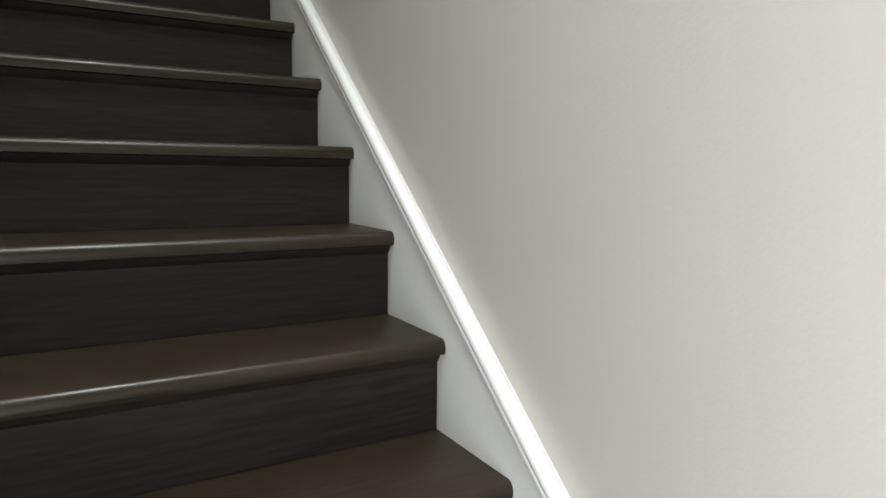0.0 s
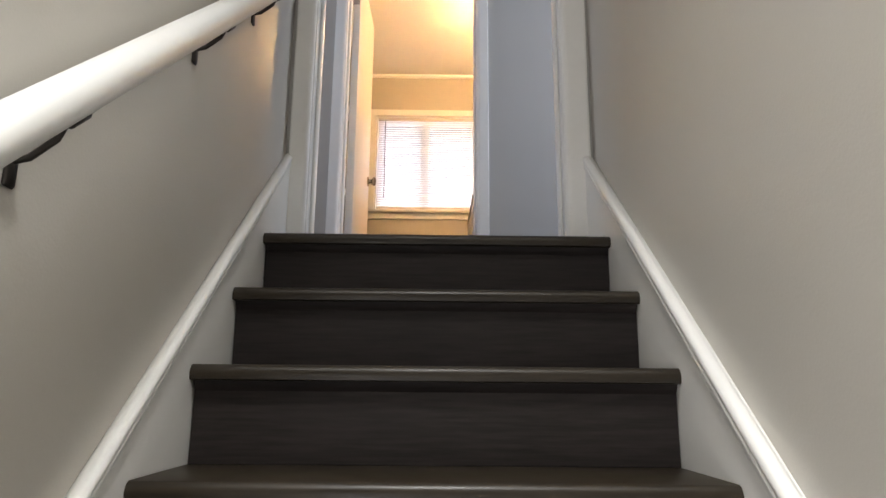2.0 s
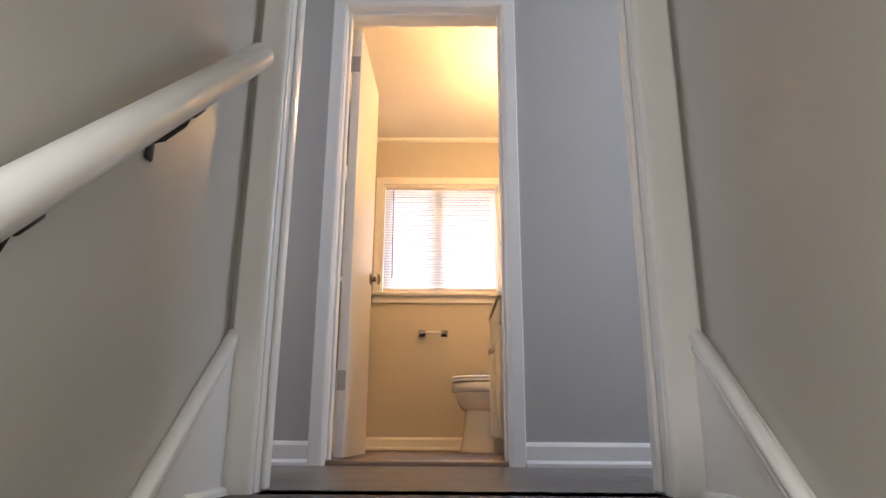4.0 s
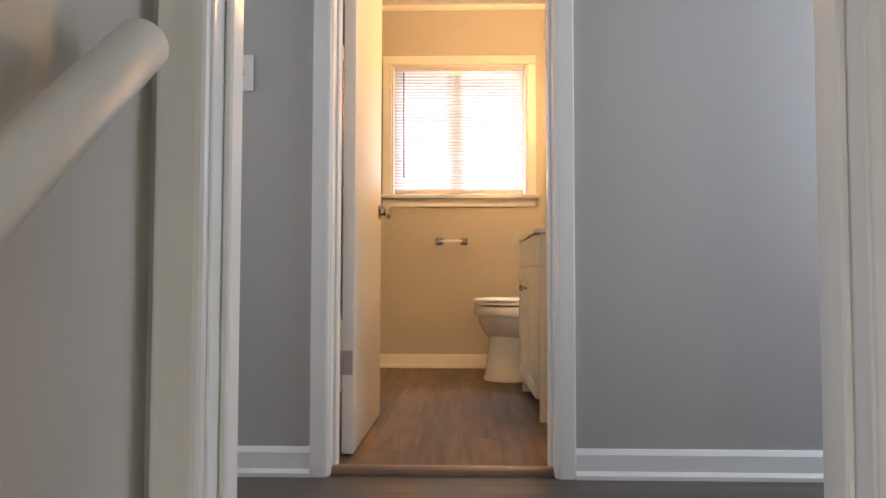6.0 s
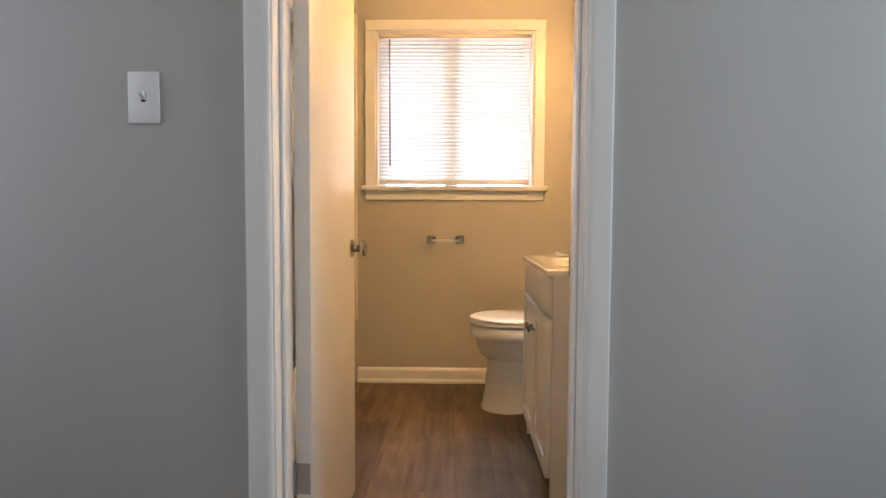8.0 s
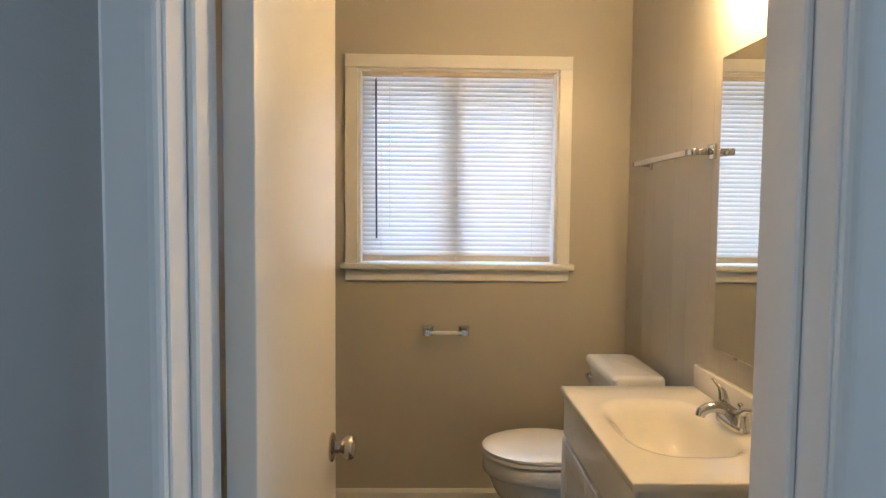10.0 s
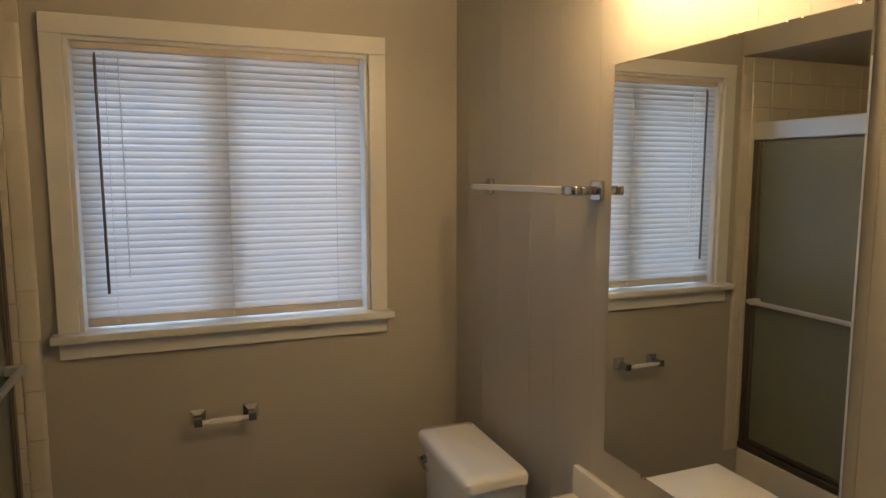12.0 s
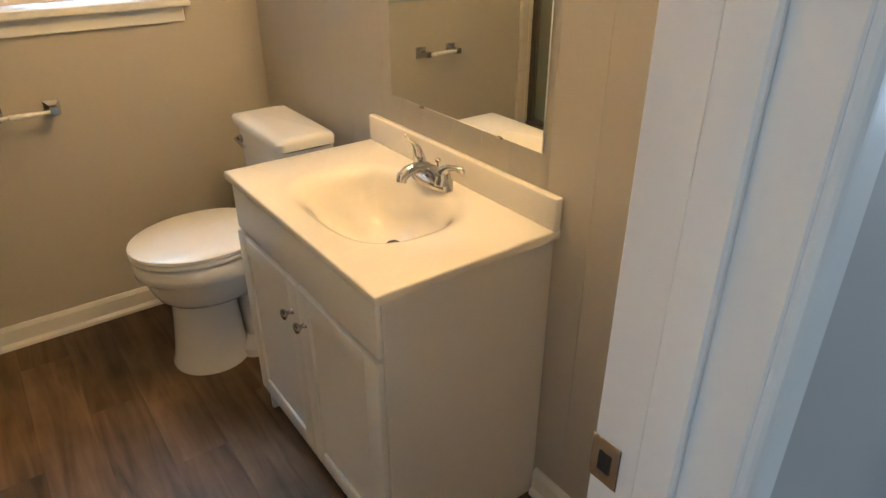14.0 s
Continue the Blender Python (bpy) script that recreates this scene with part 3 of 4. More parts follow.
part("tilt_wand", tube([(wx, by - 0.018, WZ1 - 0.042), (wx, by - 0.022, WZ1 - 0.06), (wx + 0.004, by - 0.024, WZ0 + 0.115)], [0.002, 0.0042, 0.0042], 8), WAND, blind, "smoky plastic tilt wand", True)
part("lift_cord", tube([(wx + 0.062, by - 0.018, WZ1 - 0.042), (wx + 0.064, by - 0.021, WZ0 + 0.16)], 0.0017, 6), CORD, blind)

# ---- outside: lawn, tree ----
structure("ground", box(-150, 150, -150, 300, -3.4, -3.3), GRASS, "green lawn outside the window", "ground")


def tree(at, height, seed, label):
    rnd = random.Random(seed)
    x, y, z = at
    ob = thing("tree", at, label, "tree", group="trees outside the window")
    bm = tube([(x, y, z), (x + 0.1, y, z + height * 0.3), (x - 0.05, y, z + height * 0.62), (x, y, z + height * 0.9)], [0.22, 0.17, 0.11, 0.03], 10)
    for k in range(14):
        a, h = rnd.uniform(0, 6.28), rnd.uniform(0.35, 0.85) * height
        r = rnd.uniform(0.8, 2.0)
        tube([(x, y, z + h), (x + math.cos(a) * r * 0.5, y + math.sin(a) * r * 0.5, z + h + 0.4), (x + math.cos(a) * r, y + math.sin(a) * r, z + h + 0.7)], [0.06, 0.04, 0.012], 6, bm)
    part("trunk", bm, BARK, ob)
    verts, faces = [], []
    for k in range(2600):
        a, r = rnd.uniform(0, 6.28), 2.3 * math.sqrt(rnd.random())
        c = Vector((x + r * math.cos(a), y + r * math.sin(a), z + height * (0.34 + 0.66 * rnd.random() * (1 - 0.09 * r))))
        if noise.noise(c * 0.9) < -0.06:
            continue
        u = Vector((rnd.gauss(0, 1), rnd.gauss(0, 1), rnd.gauss(0, 1))).normalized()
        v = u.orthogonal().normalized()
        s = rnd.uniform(0.05, 0.11)
        i = len(verts)
        verts += [c - u * s, c + v * s * 0.5, c + u * s, c - v * s * 0.5]
        faces.append((i, i + 1, i + 2, i + 3))
    mesh = bpy.data.meshes.new("crown")
    mesh.from_pydata([tuple(v) for v in verts], [], faces)
    mesh.materials.append(LEAF)
    crown = new("crown", mesh)
    crown.parent = ob
    crown.location = -Vector(at)


tree((-1.6, 12.5, -3.3), 7.5, 3, "leafy green tree on the lawn outside")
tree((2.4, 14.5, -3.3), 8.5, 8, "tall leafy green tree further out on the lawn")

# ---- toilet ----
TY = 3.285


def egg(cx0, cx1, width, z, count=36, blunt=0.0):
    """An elongated bowl outline, its round tip at cx0 and its blunter end at cx1."""
    pts = []
    mid, half = cx0 + (cx1 - cx0) * 0.52, width / 2
    for k in range(count):
        a = 2 * math.pi * k / count
        c, s = math.cos(a), math.sin(a)
        x = mid - c * (mid - cx0) if c > 0 else mid - c * (cx1 - mid)
        if c < 0:
            s = math.copysign(abs(s) ** (1 - blunt), s)
        pts.append(Vector((x, TY + s * half, z)))
    return pts


def rounded(x0, x1, y0, y1, z, r, per=6):
    pts = []
    for cx, cy, a0 in ((x1 - r, y1 - r, 0), (x0 + r, y1 - r, 90), (x0 + r, y0 + r, 180), (x1 - r, y0 + r, 270)):
        for k in range(per + 1):
            a = radians(a0 + 90 * k / per)
            pts.append(Vector((cx + r * math.cos(a), cy + r * math.sin(a), z)))
    return pts


toilet = thing("toilet", (0.42, TY, ZB), "white porcelain two-piece toilet with its lid down", "toilet")
pedestal = [egg(0.148, 0.405, 0.245, ZB), egg(0.146, 0.407, 0.247, ZB + 0.012), egg(0.154, 0.402, 0.234, ZB + 0.026), egg(0.164, 0.396, 0.222, 0.10), egg(0.176, 0.392, 0.210, 0.20), egg(0.182, 0.390, 0.206, 0.275)]
part("pedestal", rings_mesh(pedestal), PORCELAIN, toilet, "white porcelain pedestal", True)
basin = [egg(0.190, 0.44, 0.190, 0.262), egg(0.166, 0.47, 0.236, 0.268), egg(0.146, 0.51, 0.275, 0.288), egg(0.130, 0.535, 0.306, 0.318), egg(0.119, 0.540, 0.327, 0.352), egg(0.114, 0.540, 0.336, 0.384)]
part("basin", rings_mesh(basin), PORCELAIN, toilet, "rounded underside of the bowl", True)
rim = [egg(0.108, 0.540, 0.346, 0.3775), egg(0.098, 0.540, 0.360, 0.378), egg(0.093, 0.540, 0.368, 0.384), egg(0.092, 0.540, 0.369, 0.405), egg(0.093, 0.540, 0.368, 0.430), egg(0.099, 0.538, 0.358, 0.436)]
part("rim", rings_mesh(rim), PORCELAIN, toilet, "white bowl rim", True)
foot = [rounded(0.36, 0.71, TY - 0.115, TY + 0.115, ZB, 0.05), rounded(0.36, 0.71, TY - 0.115, TY + 0.115, ZB + 0.03, 0.05), rounded(0.38, 0.70, TY - 0.095, TY + 0.095, ZB + 0.048, 0.05)]
part("foot", rings_mesh(foot), PORCELAIN, toilet, "", True)
trap = [rounded(0.40, 0.69, TY - 0.062, TY + 0.062, ZB + 0.04, 0.05), rounded(0.40, 0.69, TY - 0.062, TY + 0.062, 0.26, 0.05), rounded(0.40, 0.72, TY - 0.13, TY + 0.13, 0.38, 0.05), rounded(0.42, 0.725, TY - 0.14, TY + 0.14, 0.428, 0.04)]
part("trapway", rings_mesh(trap), PORCELAIN, toilet, "", True)
part("seat_ring", rings_mesh([egg(0.094, 0.515, 0.362, 0.4445, blunt=0.25), egg(0.090, 0.518, 0.370, 0.448, blunt=0.25), egg(0.090, 0.518, 0.370, 0.457, blunt=0.25), egg(0.093, 0.515, 0.364, 0.4605, blunt=0.25)]), SEAT, toilet, "", True)
part("lid", rings_mesh([egg(0.110, 0.510, 0.330, 0.4625, blunt=0.25), egg(0.094, 0.520, 0.364, 0.4625, blunt=0.25), egg(0.088, 0.523, 0.373, 0.466, blunt=0.25), egg(0.090, 0.522, 0.371, 0.474, blunt=0.25), egg(0.104, 0.516, 0.350, 0.480, blunt=0.25), egg(0.16, 0.48, 0.25, 0.483, blunt=0.25)]), SEAT, toilet, "closed white toilet lid", True)
for dx, dy in ((0.16, -0.13), (0.16, 0.13), (0.40, -0.13), (0.40, 0.13)):
    part("seat_bumper", box(0.09 + dx - 0.012, 0.09 + dx + 0.012, TY + dy - 0.008, TY + dy + 0.008, 0.434, 0.446, 0.002), SEAT, toilet)
for dy in (-0.07, 0.07):
    part("lid_hinge", box(0.512, 0.540, TY + dy - 0.02, TY + dy + 0.02, 0.440, 0.476, 0.006, 2), SEAT, toilet, "", True)
tank = [rounded(0.562, 0.728, TY - 0.162, TY + 0.190, 0.428, 0.035), rounded(0.556, 0.734, TY - 0.170, TY + 0.198, 0.47, 0.035), rounded(0.548, 0.738, TY - 0.182, TY + 0.210, 0.745, 0.035)]
tank_part = part("tank", rings_mesh(tank), PORCELAIN, toilet, "", True)
part("tank_lid", rings_mesh([rounded(0.545, 0.728, TY - 0.186, TY + 0.214, 0.748, 0.022), rounded(0.538, 0.731, TY - 0.193, TY + 0.222, 0.753, 0.022), rounded(0.537, 0.731, TY - 0.194, TY + 0.223, 0.776, 0.022), rounded(0.545, 0.727, TY - 0.186, TY + 0.215, 0.785, 0.022), rounded(0.575, 0.708, TY - 0.160, TY + 0.19, 0.788, 0.022)]), PORCELAIN, toilet, "", True)
lever = part("flush_lever", tube([(0.552, TY + 0.165, 0.705), (0.535, TY + 0.165, 0.705)], [0.014, 0.012], 16), CHROME, tank_part, "chrome flush lever", True)
part("lever_arm", tube([(0.530, TY + 0.175, 0.707), (0.528, TY + 0.14, 0.703), (0.530, TY + 0.10, 0.697)], [0.005, 0.006, 0.007], 10), CHROME, lever, "", True)

# ---- vanity ----
VX, VY0, VY1, VT = 0.336, 2.172, 2.904, 0.785
van = thing("vanity_cabinet", (0.55, 2.538, ZB), "white shaker vanity cabinet with two doors", "cabinet")
part("side_panel", box(VX, BX1 - 0.002, VY0, VY0 + 0.016, ZB + 0.0005, VT, 0.001), CABINET, van)
part("side_panel", box(VX, BX1 - 0.002, VY1 - 0.016, VY1, ZB + 0.0005, VT, 0.001), CABINET, van)
part("front_frame", box(VX, VX + 0.018, VY0 + 0.016, VY1 - 0.016, 0.10, VT, 0.001), CABINET, van)
part("back_panel", box(BX1 - 0.012, BX1 - 0.003, VY0 + 0.016, VY1 - 0.016, 0.10, 0.62), CABINET, van)
part("bottom_board", box(VX + 0.018, BX1 - 0.012, VY0 + 0.016, VY1 - 0.016, 0.10, 0.116), CABINET, van)
part("toe_kick", box(VX + 0.065, VX + 0.080, VY0 + 0.016, VY1 - 0.016, ZB + 0.0005, 0.10), CABINET, van)
FX = VX - 0.018
part("false_drawer_front", box(FX + 0.005, VX - 0.001, VY0 + 0.002, VY1 - 0.002, 0.652, VT - 0.004, 0.0025, 2), CABINET, van, "", True)
vm = (VY0 + VY1) / 2
for y0, y1, ky in ((VY0 + 0.002, vm - 0.0015, vm - 0.036), (vm + 0.0015, VY1 - 0.002, vm + 0.036)):
    z0, z1, fr = 0.108, 0.641, 0.052
    door = part("cabinet_door", box(FX + 0.007, VX - 0.001, y0 + fr - 0.003, y1 - fr + 0.003, z0 + fr - 0.003, z1 - fr + 0.003), CABINET, van, "white shaker cabinet door")
    for b in ((y0, y0 + fr, z0, z1), (y1 - fr, y1, z0, z1), (y0 + fr, y1 - fr, z0, z0 + fr), (y0 + fr, y1 - fr, z1 - fr, z1)):
        part("door_rail", box(FX, VX - 0.001, b[0], b[1], b[2], b[3], 0.0022, 2), CABINET, door, "", True)
    prof = [(0.0, 0.008), (0.003, 0.007), (0.008, 0.005), (0.014, 0.006), (0.018, 0.012), (0.023, 0.0145), (0.027, 0.012), (0.029, 0.005)]
    part("cabinet_knob", tube([(FX - a, ky, 0.553) for a, b in prof], [b for a, b in prof], 20), NICKEL, door, "satin nickel knob", True)

# countertop with the moulded bowl
TX0, TY0, TY1, TZ = 0.313, 2.155, 2.920, 0.806
top = thing("countertop", (0.55, 2.538, VT), "glossy cream-white cultured marble vanity top with moulded sink", "countertop")
SCX, SCY, SRX, SRY = 0.535, 2.535, 0.150, 0.212


def bowl_ring(f, z, count=48):
    pts = []
    for k in range(count):
        a = 2 * math.pi * k / count
        c, s = math.cos(a), math.sin(a)
        p = 2.9
        r = (abs(c) ** p + abs(s) ** p) ** (-1 / p)
        pts.append(Vector((SCX + 0.062 * max(0.0, 1 - f) + SRX * f * r * c, SCY + SRY * f * r * s, z)))
    return pts


def slab_ring(z, inset=0.0, count=48):
    pts = []
    for k in range(count):
        a = 2 * math.pi * k / count
        c, s = math.cos(a), math.sin(a)
        d = []
        if c > 1e-6: d.append((BX1 - 0.003 - SCX) / c)
        if c < -1e-6: d.append((TX0 + inset - SCX) / c)
        if s > 1e-6: d.append((TY1 - inset - SCY) / s)
        if s < -1e-6: d.append((TY0 + inset - SCY) / s)
        pts.append(Vector((SCX + c * min(d), SCY + s * min(d), z)))
    # move the nearest point onto each corner
    for cx, cy in ((BX1 - 0.003, TY1 - inset), (BX1 - 0.003, TY0 + inset), (TX0 + inset, TY1 - inset), (TX0 + inset, TY0 + inset)):
        i = min(range(count), key=lambda j: (pts[j] - Vector((cx, cy, z))).length)
        pts[i] = Vector((cx, cy, z))
    return pts


skin = [slab_ring(VT + 0.0005, 0.004), slab_ring(VT + 0.001), slab_ring(TZ - 0.004), slab_ring(TZ - 0.001, 0.0015), slab_ring(TZ, 0.005), bowl_ring(1.17, TZ), bowl_ring(1.12, TZ - 0.0008), bowl_ring(1.07, TZ - 0.0032), bowl_ring(1.02, TZ - 0.0078), bowl_ring(0.97, TZ - 0.0150), bowl_ring(0.92, TZ - 0.0260),
        bowl_ring(0.86, TZ - 0.044), bowl_ring(0.78, TZ - 0.073), bowl_ring(0.67, TZ - 0.102), bowl_ring(0.50, TZ - 0.127), bowl_ring(0.32, TZ - 0.140), bowl_ring(0.12, TZ - 0.146)]
part("slab", rings_mesh(skin, True, False), MARBLE, top, "", True)
part("backsplash", box(BX1 - 0.022, BX1 - 0.001, TY0, TY1, TZ - 0.002, 0.880, 0.004, 2), MARBLE, top, "", True)
drain = part("drain", tube([(SCX + 0.062, SCY + 0.012, TZ - 0.1485), (SCX + 0.062, SCY + 0.012, TZ - 0.145)], [0.024, 0.022], 24), CHROME, top, "chrome drain ring", True)
# dark disc over the solid ring, painted as shade in the open drain
part("drain_hole_shade", tube([(SCX + 0.062, SCY + 0.012, TZ - 0.1452), (SCX + 0.062, SCY + 0.012, TZ - 0.1440)], 0.0215, 20), DARK, drain)

# ---- faucet ----
fx, fy = 0.704, 2.535
fau = thing("faucet", (fx, fy, TZ), "chrome centreset faucet with two lever handles", "faucet")


def oval(z, hx, hy, cx=fx, cy=fy, count=32):
    return [Vector((cx + hx * math.cos(2 * math.pi * k / count), cy + math.copysign(abs(math.sin(2 * math.pi * k / count)) ** 0.75, math.sin(2 * math.pi * k / count)) * hy, z)) for k in range(count)]


part("base_plate", rings_mesh([oval(TZ + 0.0005, 0.027, 0.080), oval(TZ + 0.010, 0.027, 0.080), oval(TZ + 0.020, 0.021, 0.072), oval(TZ + 0.024, 0.015, 0.064)]), CHROME, fau, "", True)
part("spout", tube([(fx + 0.006, fy, TZ + 0.012), (fx, fy, TZ + 0.030), (fx - 0.018, fy, TZ + 0.043), (fx - 0.045, fy, TZ + 0.049), (fx - 0.070, fy, TZ + 0.045), (fx - 0.086, fy, TZ + 0.035), (fx - 0.089, fy, TZ + 0.023)], [0.020, 0.019, 0.0165, 0.0145, 0.014, 0.014, 0.013], 20), CHROME, fau, "", True)
part("lift_rod", tube([(fx + 0.020, fy, TZ + 0.02), (fx + 0.020, fy, TZ + 0.048), (fx + 0.020, fy, TZ + 0.051), (fx + 0.020, fy, TZ + 0.056), (fx + 0.020, fy, TZ + 0.059)], [0.0025, 0.0025, 0.007, 0.008, 0.004], 12), CHROME, fau, "", True)
LEVERS = ((1, [(0, 0, 0.040), (-0.002, 0.001, 0.056), (-0.005, 0.004, 0.074), (-0.010, 0.012, 0.086), (-0.018, 0.026, 0.097), (-0.021, 0.032, 0.103), (-0.024, 0.034, 0.104)], [0.0165, 0.0150, 0.0105, 0.0055, 0.0030, 0.0038, 0.0015]),
          (-1, [(0, 0, 0.036), (0.001, -0.002, 0.048), (0.005, -0.012, 0.057), (0.011, -0.030, 0.060), (0.016, -0.046, 0.059), (0.018, -0.052, 0.054), (0.018, -0.053, 0.050)], [0.0160, 0.0135, 0.0080, 0.0062, 0.0075, 0.0072, 0.0030]))
for side, spine, thick in LEVERS:
    y = fy + side * 0.051
    hub = part("handle_hub", tube([(fx, y, TZ + 0.014), (fx, y, TZ + 0.022), (fx, y, TZ + 0.026), (fx, y, TZ + 0.040), (fx, y, TZ + 0.043)], [0.0235, 0.0225, 0.0185, 0.0165, 0.012], 20), CHROME, fau, "", True)
    part("lever_handle", tube([(fx + a, y + b, TZ + c) for a, b, c in spine], thick, 14), CHROME, hub, "", True)

# ---- mirror ----
MY0, MY1, MZ0, MZ1 = 2.222, 2.816, 0.956, 1.850
mir = thing("wall_mirror", (BX1, (MY0 + MY1) / 2, MZ0), "frameless rectangular mirror clipped to the panelled wall", "mirror")
glass = [[Vector((BX1 - d, y, z)) for y, z in ((MY0 + i, MZ0 + i), (MY1 - i, MZ0 + i), (MY1 - i, MZ1 - i), (MY0 + i, MZ1 - i))] for d, i in ((0.001, 0.0), (0.0045, 0.0), (0.006, 0.0025))]
part("mirror_glass", rings_mesh(glass), MIRROR, mir, "mirror glass with a ground edge")
for y, z in ((2.36, MZ0), (2.67, MZ0)):
    s = 1 if z < 1.2 else -1
    part("mirror_clip", box(BX1 - 0.009, BX1 - 0.0005, y - 0.006, y + 0.006, z - 0.005, z + 0.003, 0.0015), NICKEL, mir)

# ---- vanity light ----
LZ, LYC = 2.052, 2.526
lamp = thing("vanity_light", (BX1, LYC, LZ), "brushed nickel bath bar with three lit globe bulbs", "wall lamp")


def stadium(inset, x, count=40):
    pts, hl, hh = [], 0.228 - inset, 0.056 - inset
    for k in range(count):
        a = 2 * math.pi * k / count
        c, s = math.cos(a), math.sin(a)
        pts.append(Vector((x, LYC + math.copysign(hl - hh, c) + hh * c if abs(c) > 1e-6 else LYC, LZ + hh * s)))
    return pts


part("back_plate", rings_mesh([stadium(0.0, BX1 - 0.001), stadium(0.0, BX1 - 0.010), stadium(0.006, BX1 - 0.014), stadium(0.010, BX1 - 0.014), stadium(0.014, BX1 - 0.022), stadium(0.022, BX1 - 0.024), stadium(0.026, BX1 - 0.032), stadium(0.034, BX1 - 0.034)]), NICKEL, lamp, "ribbed brushed nickel back plate", True)
for dy in (-0.147, 0.0, 0.147):
    y = LYC + dy
    sock = part("socket", tube([(BX1 - 0.030, y, LZ + 0.004), (BX1 - 0.056, y, LZ + 0.004), (BX1 - 0.060, y, LZ + 0.004)], [0.022, 0.020, 0.017], 20), NICKEL, lamp, "", True)
    prof = [(0.056, 0.013), (0.064, 0.014), (0.070, 0.020), (0.078, 0.030), (0.090, 0.038), (0.104, 0.041), (0.118, 0.038), (0.130, 0.030), (0.138, 0.018), (0.141, 0.004)]
    part("globe_bulb", tube([(BX1 - a, y, LZ + 0.006) for a, b in prof], [b for a, b in prof], 28), BULB, sock, "lit warm white globe bulb", True)

# ---- towel bar ----
bar = thing("towel_bar", (BX1, 3.16, 1.57), "square white towel bar with chrome posts", "towel bar")
for y in (2.868, 3.452):
    post = part("post", box(BX1 - 0.064, BX1 - 0.010, y - 0.010, y + 0.010, 1.560, 1.580, 0.003), CHROME, bar, "chrome post", True)
    part("rosette", box(BX1 - 0.012, BX1 - 0.0005, y - 0.024, y + 0.024, 1.546, 1.594, 0.004, 2), CHROME, post, "", True)
    part("end_ferrule", box(BX1 - 0.074, BX1 - 0.052, y - 0.010 if y > 3 else y - 0.012, y + 0.012 if y > 3 else y + 0.052, 1.559, 1.581, 0.003), CHROME, post, "", True)
part("bar", box(BX1 - 0.072, BX1 - 0.054, 2.918, 3.445, 1.561, 1.579, 0.002), ACRYLIC, bar, "white square bar")

# ---- paper holder ----
hz = 0.834
paper = thing("paper_holder", (-0.042, YB, hz), "empty chrome toilet paper holder with a white roller", "paper holder")
for x in (-0.124, 0.040):
    post = part("post", rings_mesh([[Vector((x + sx * w, YB - d, hz + sz * w)) for sx, sz in ((-1, -1), (1, -1), (1, 1), (-1, 1))] for d, w in ((0.0005, 0.024), (0.006, 0.024), (0.012, 0.018), (0.020, 0.010), (0.050, 0.009), (0.054, 0.012), (0.070, 0.012))]), CHROME, paper, "chrome post")
part("roller", tube([(-0.113, YB - 0.062, hz - 0.001), (-0.09, YB - 0.062, hz - 0.001), (-0.088, YB - 0.062, hz - 0.001), (0.004, YB - 0.062, hz - 0.001), (0.006, YB - 0.062, hz - 0.001), (0.029, YB - 0.062, hz - 0.001)], [0.007, 0.007, 0.0095, 0.0095, 0.007, 0.007], 16), ACRYLIC, paper, "white spring roller", True)

# ---- bathtub and sliding shower door ----
TBX1 = -0.599
tub = thing("bathtub", (-1.0, 2.95, ZB), "white enamel bathtub in a tiled alcove", "bathtub")
shell = [rounded(-1.495, TBX1, 2.185, YB - 0.012, ZB, 0.02), rounded(-1.495, TBX1, 2.185, YB - 0.012, 0.372, 0.02), rounded(-1.490, TBX1 - 0.006, 2.19, YB - 0.017, 0.380, 0.02), rounded(-1.40, TBX1 - 0.085, 2.28, YB - 0.09, 0.380, 0.10), rounded(-1.36, TBX1 - 0.12, 2.36, YB - 0.13, 0.18, 0.12), rounded(-1.33, TBX1 - 0.16, 2.42, YB - 0.16, 0.10, 0.12)]
part("shell", rings_mesh(shell), TUB, tub, "", True)
DXP = -0.635
shower = thing("shower_door", (DXP, 2.95, 0.38), "sliding shower door with obscure glass and aluminium track", "shower door")
SY0, SY1 = 2.186, YB - 0.012
part("top_track", box(DXP - 0.030, DXP + 0.030, SY0, SY1, 1.752, 1.826, 0.004, 2), ALU, shower, "bright aluminium header track")
part("bottom_track", box(DXP - 0.028, DXP + 0.028, SY0, SY1, 0.3805, 0.412, 0.004), DARKALU, shower, "dark bottom track")
part("wall_jamb", box(DXP - 0.020, DXP + 0.020, SY1 - 0.030, SY1, 0.412, 1.752, 0.002), DARKALU, shower, "dark wall jamb")
part("wall_jamb", box(DXP - 0.020, DXP + 0.020, SY0, SY0 + 0.030, 0.412, 1.752, 0.002), DARKALU, shower, "dark wall jamb")
for x, y0, y1 in ((DXP + 0.010, 2.93, SY1 - 0.032), (DXP - 0.012, SY0 + 0.032, 2.99)):
    panel = part("glass_panel", box(x - 0.003, x + 0.003, y0 + 0.012, y1 - 0.012, 0.43, 1.745), OBSCURE, shower, "grey-green obscure glass panel")
    for yy in (y0, y1 - 0.018):
        part("stile", box(x - 0.008, x + 0.008, yy, yy + 0.018, 0.416, 1.750, 0.002), DARKALU, panel)
    part("bottom_rail", box(x - 0.008, x + 0.008, y0 + 0.018, y1 - 0.018, 0.416, 0.436, 0.002), DARKALU, panel)
sbar = part("towel_bar", box(-0.589, -0.573, 2.96, 3.690, 1.052, 1.070, 0.004, 2), ALU, shower, "bright aluminium towel bar on the glass door")
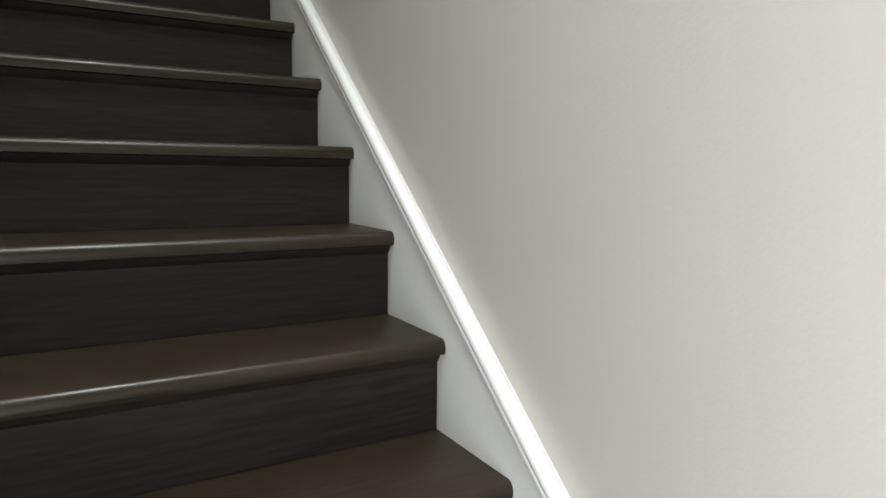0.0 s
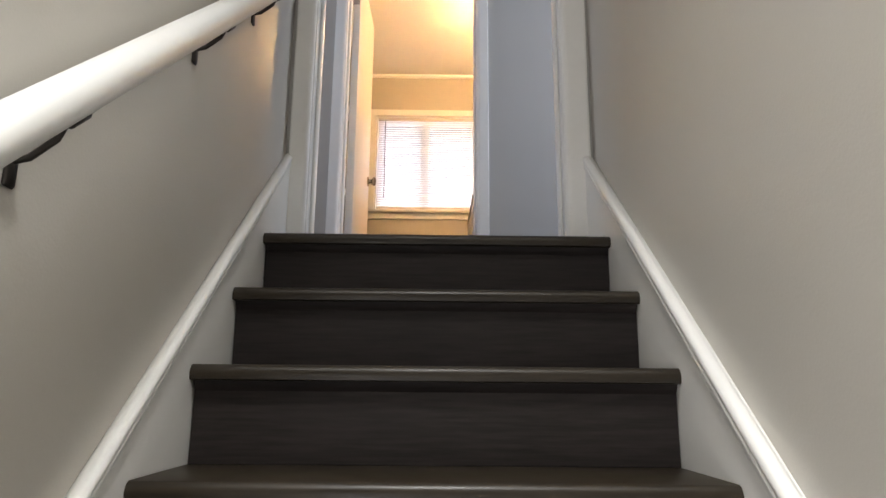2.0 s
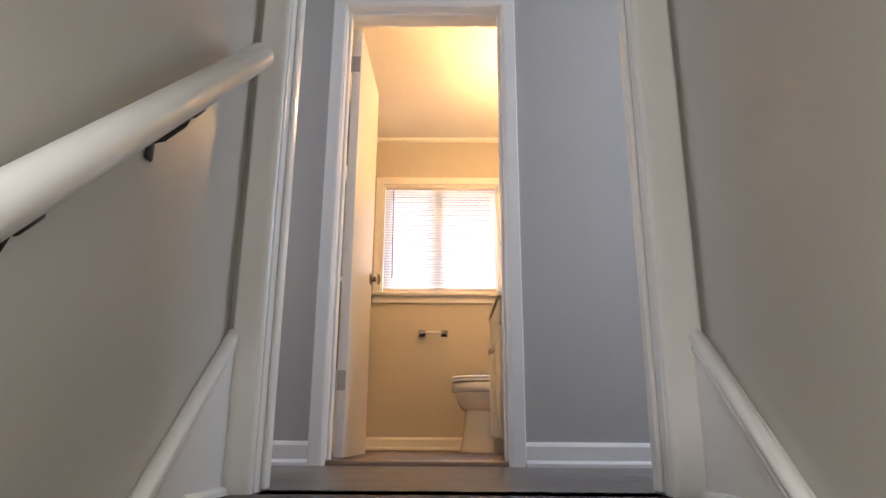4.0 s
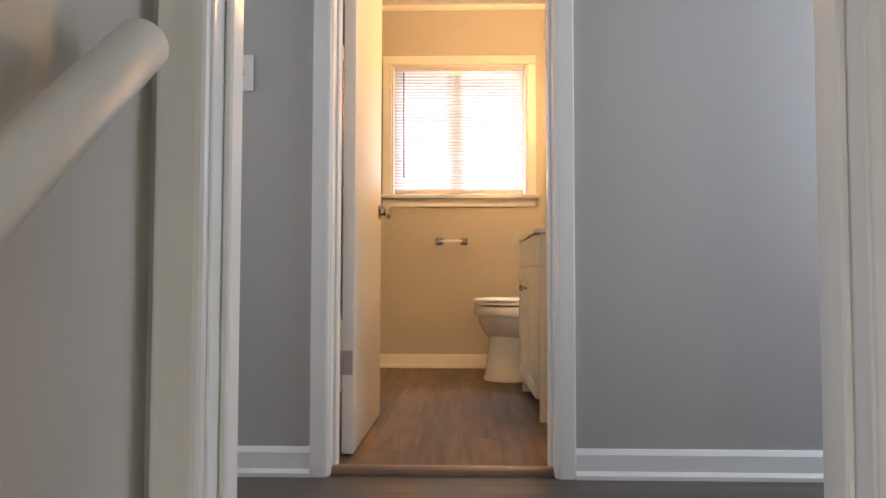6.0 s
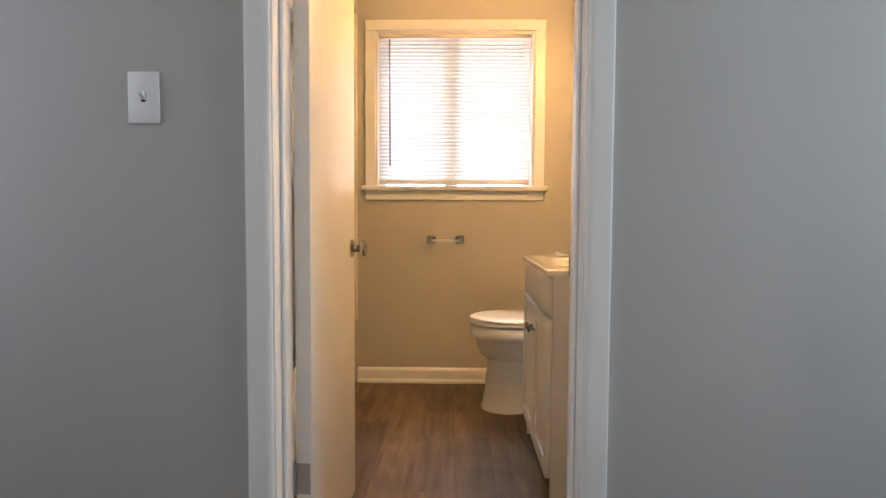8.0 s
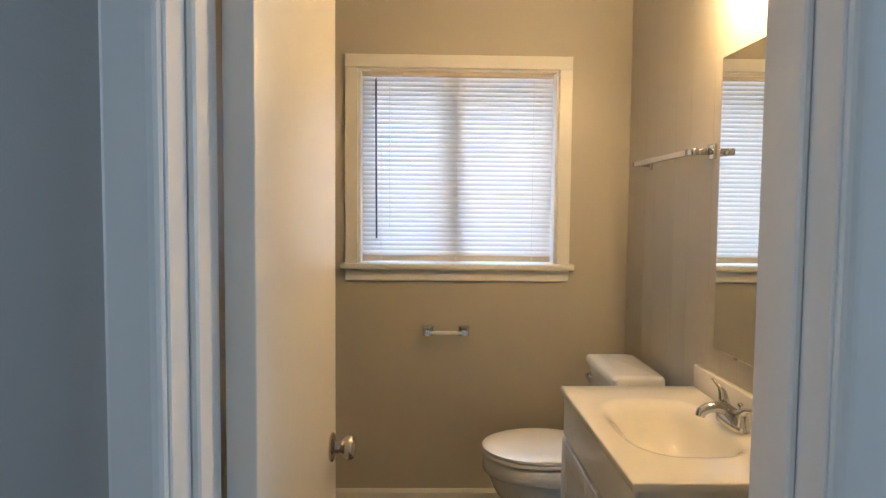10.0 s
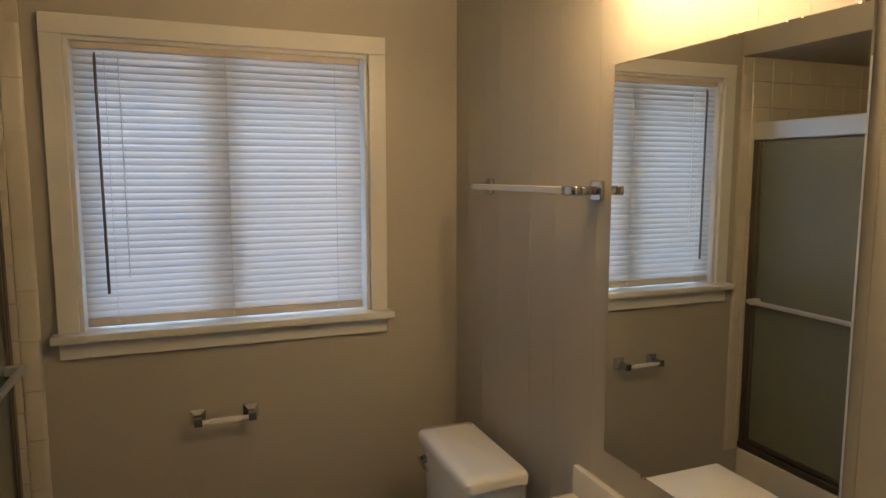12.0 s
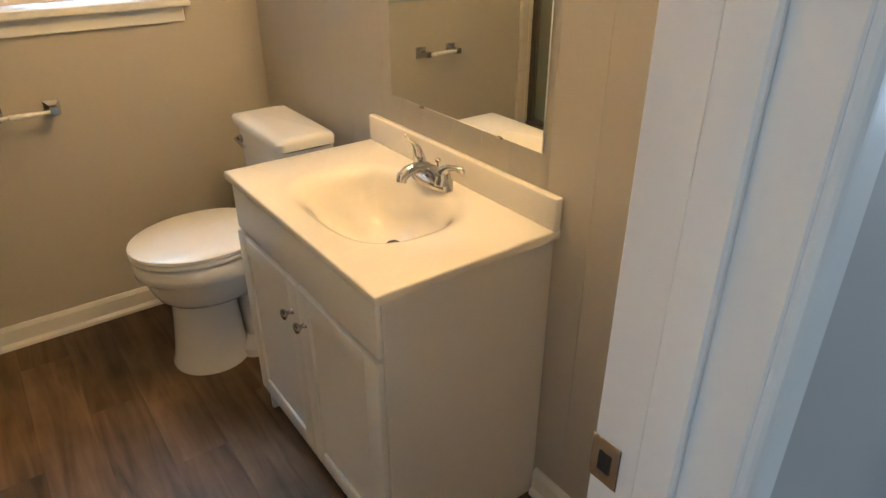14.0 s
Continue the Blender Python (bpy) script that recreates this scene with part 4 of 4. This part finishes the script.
for y in (2.98, 3.665):
    part("bar_bracket", box(DXP + 0.014, -0.573, y - 0.012, y + 0.012, 1.048, 1.074, 0.003), ALU, sbar)

# ---- tiles at the end of the alcove ----
tiles = thing("wall_tiles", (-0.9, YB, 0.38), "cream glazed wall tiles with a rounded edge trim", "tiles", kind="structure")
part("tile_bed", box(-1.498, BX0 - 0.001, YB - 0.008, YB - 0.0005, 0.37, 2.099), GROUT, tiles)
full = mesh_of("tile", box(-0.0530, 0.0530, -0.004, 0.004, -0.0530, 0.0530, 0.002), TILE)
trim_tile = mesh_of("edge_tile", prism([(-0.024, 0.004), (0.0235, 0.004), (0.0235, 0.001), (0.020, -0.0025), (0.014, -0.004), (-0.024, -0.004)], (0, 0, -0.074), (1, 0, 0), (0, 1, 0), (0, 0, 1), 0.148), TILE, True)
for row in range(12):
    piece("edge_tile", trim_tile, (BX0 - 0.026, YB - 0.010, 0.45 + row * 0.1500), tiles) if 0.45 + row * 0.15 < 2.03 else None
for row in range(16):
    for col in range(8):
        piece("tile", full, (BX0 - 0.052 - 0.055 - col * 0.1085, YB - 0.010, 0.425 + row * 0.1085), tiles) if 0.425 + row * 0.1085 < 2.06 else None

# ---- panelled east wall ----
panelling = thing("wall_bath_east", (BX1, 2.6, 0), "greige painted vertical wall panelling", "wall panelling", kind="structure")
cuts = [1.600, 1.720, 1.905, 2.079, 2.205, 2.330, 2.430, 2.545, 2.668, 2.772, 2.878, 3.061, 3.196, 3.400, 3.520, 3.640, YB]
for a, b in zip(cuts, cuts[1:]):
    part("panel_board", prism([(a + 0.0002, 0.008), (a + 0.0002, 0.0005), (a + 0.0008, 0), (b - 0.0008, 0), (b - 0.0002, 0.0005), (b - 0.0002, 0.008)], (BX1, 0, ZB), (0, 1, 0), (1, 0, 0), (0, 0, 1), CEIL - ZB), PAINT_BATH, panelling)

# ---- floors ----
bath_floor = thing("floor_bath", (0.1, 2.6, ZB), "brown wood-look vinyl plank floor", "floor", kind="structure")
rnd = random.Random(5)
PW = 0.152
row = 0
x = BX0 - 0.05
plank_cache = {}
while x < BX1:
    y = 1.550 - (row * 0.37) % 0.92
    while y < YB:
        y0, y1 = max(y, 1.550), min(y + 0.92, YB)
        x1 = min(x + PW, BX1 + 0.006)
        if y1 - y0 > 0.01:
            part("plank", box(x + 0.0001, x1 - 0.0001, y0 + 0.0001, y1 - 0.0001, ZB - 0.004, ZB, 0.00025), PLANK, bath_floor)
        y += 0.92
    x += PW
    row += 1
hall_floor = thing("floor_hall", (0.1, 0.8, 0), "dark stained wooden hall floor", "floor", kind="structure")
y, row = 0.2502, 0
while y < YH0 + 0.012:
    y1 = min(y + 0.083, YH0 + 0.0125)
    for x0, x1 in ((-2.1, -0.62 + 0.31 * (row % 3)), (-0.62 + 0.31 * (row % 3), 0.9 + 0.27 * (row % 2)), (0.9 + 0.27 * (row % 2), 2.3)):
        part("floor_board", box(x0 + 0.0001, x1 - 0.0001, y + 0.0001, y1 - 0.0001, -0.006, 0.0, 0.0005), HALLWOOD, hall_floor)
    y += 0.083
    row += 1
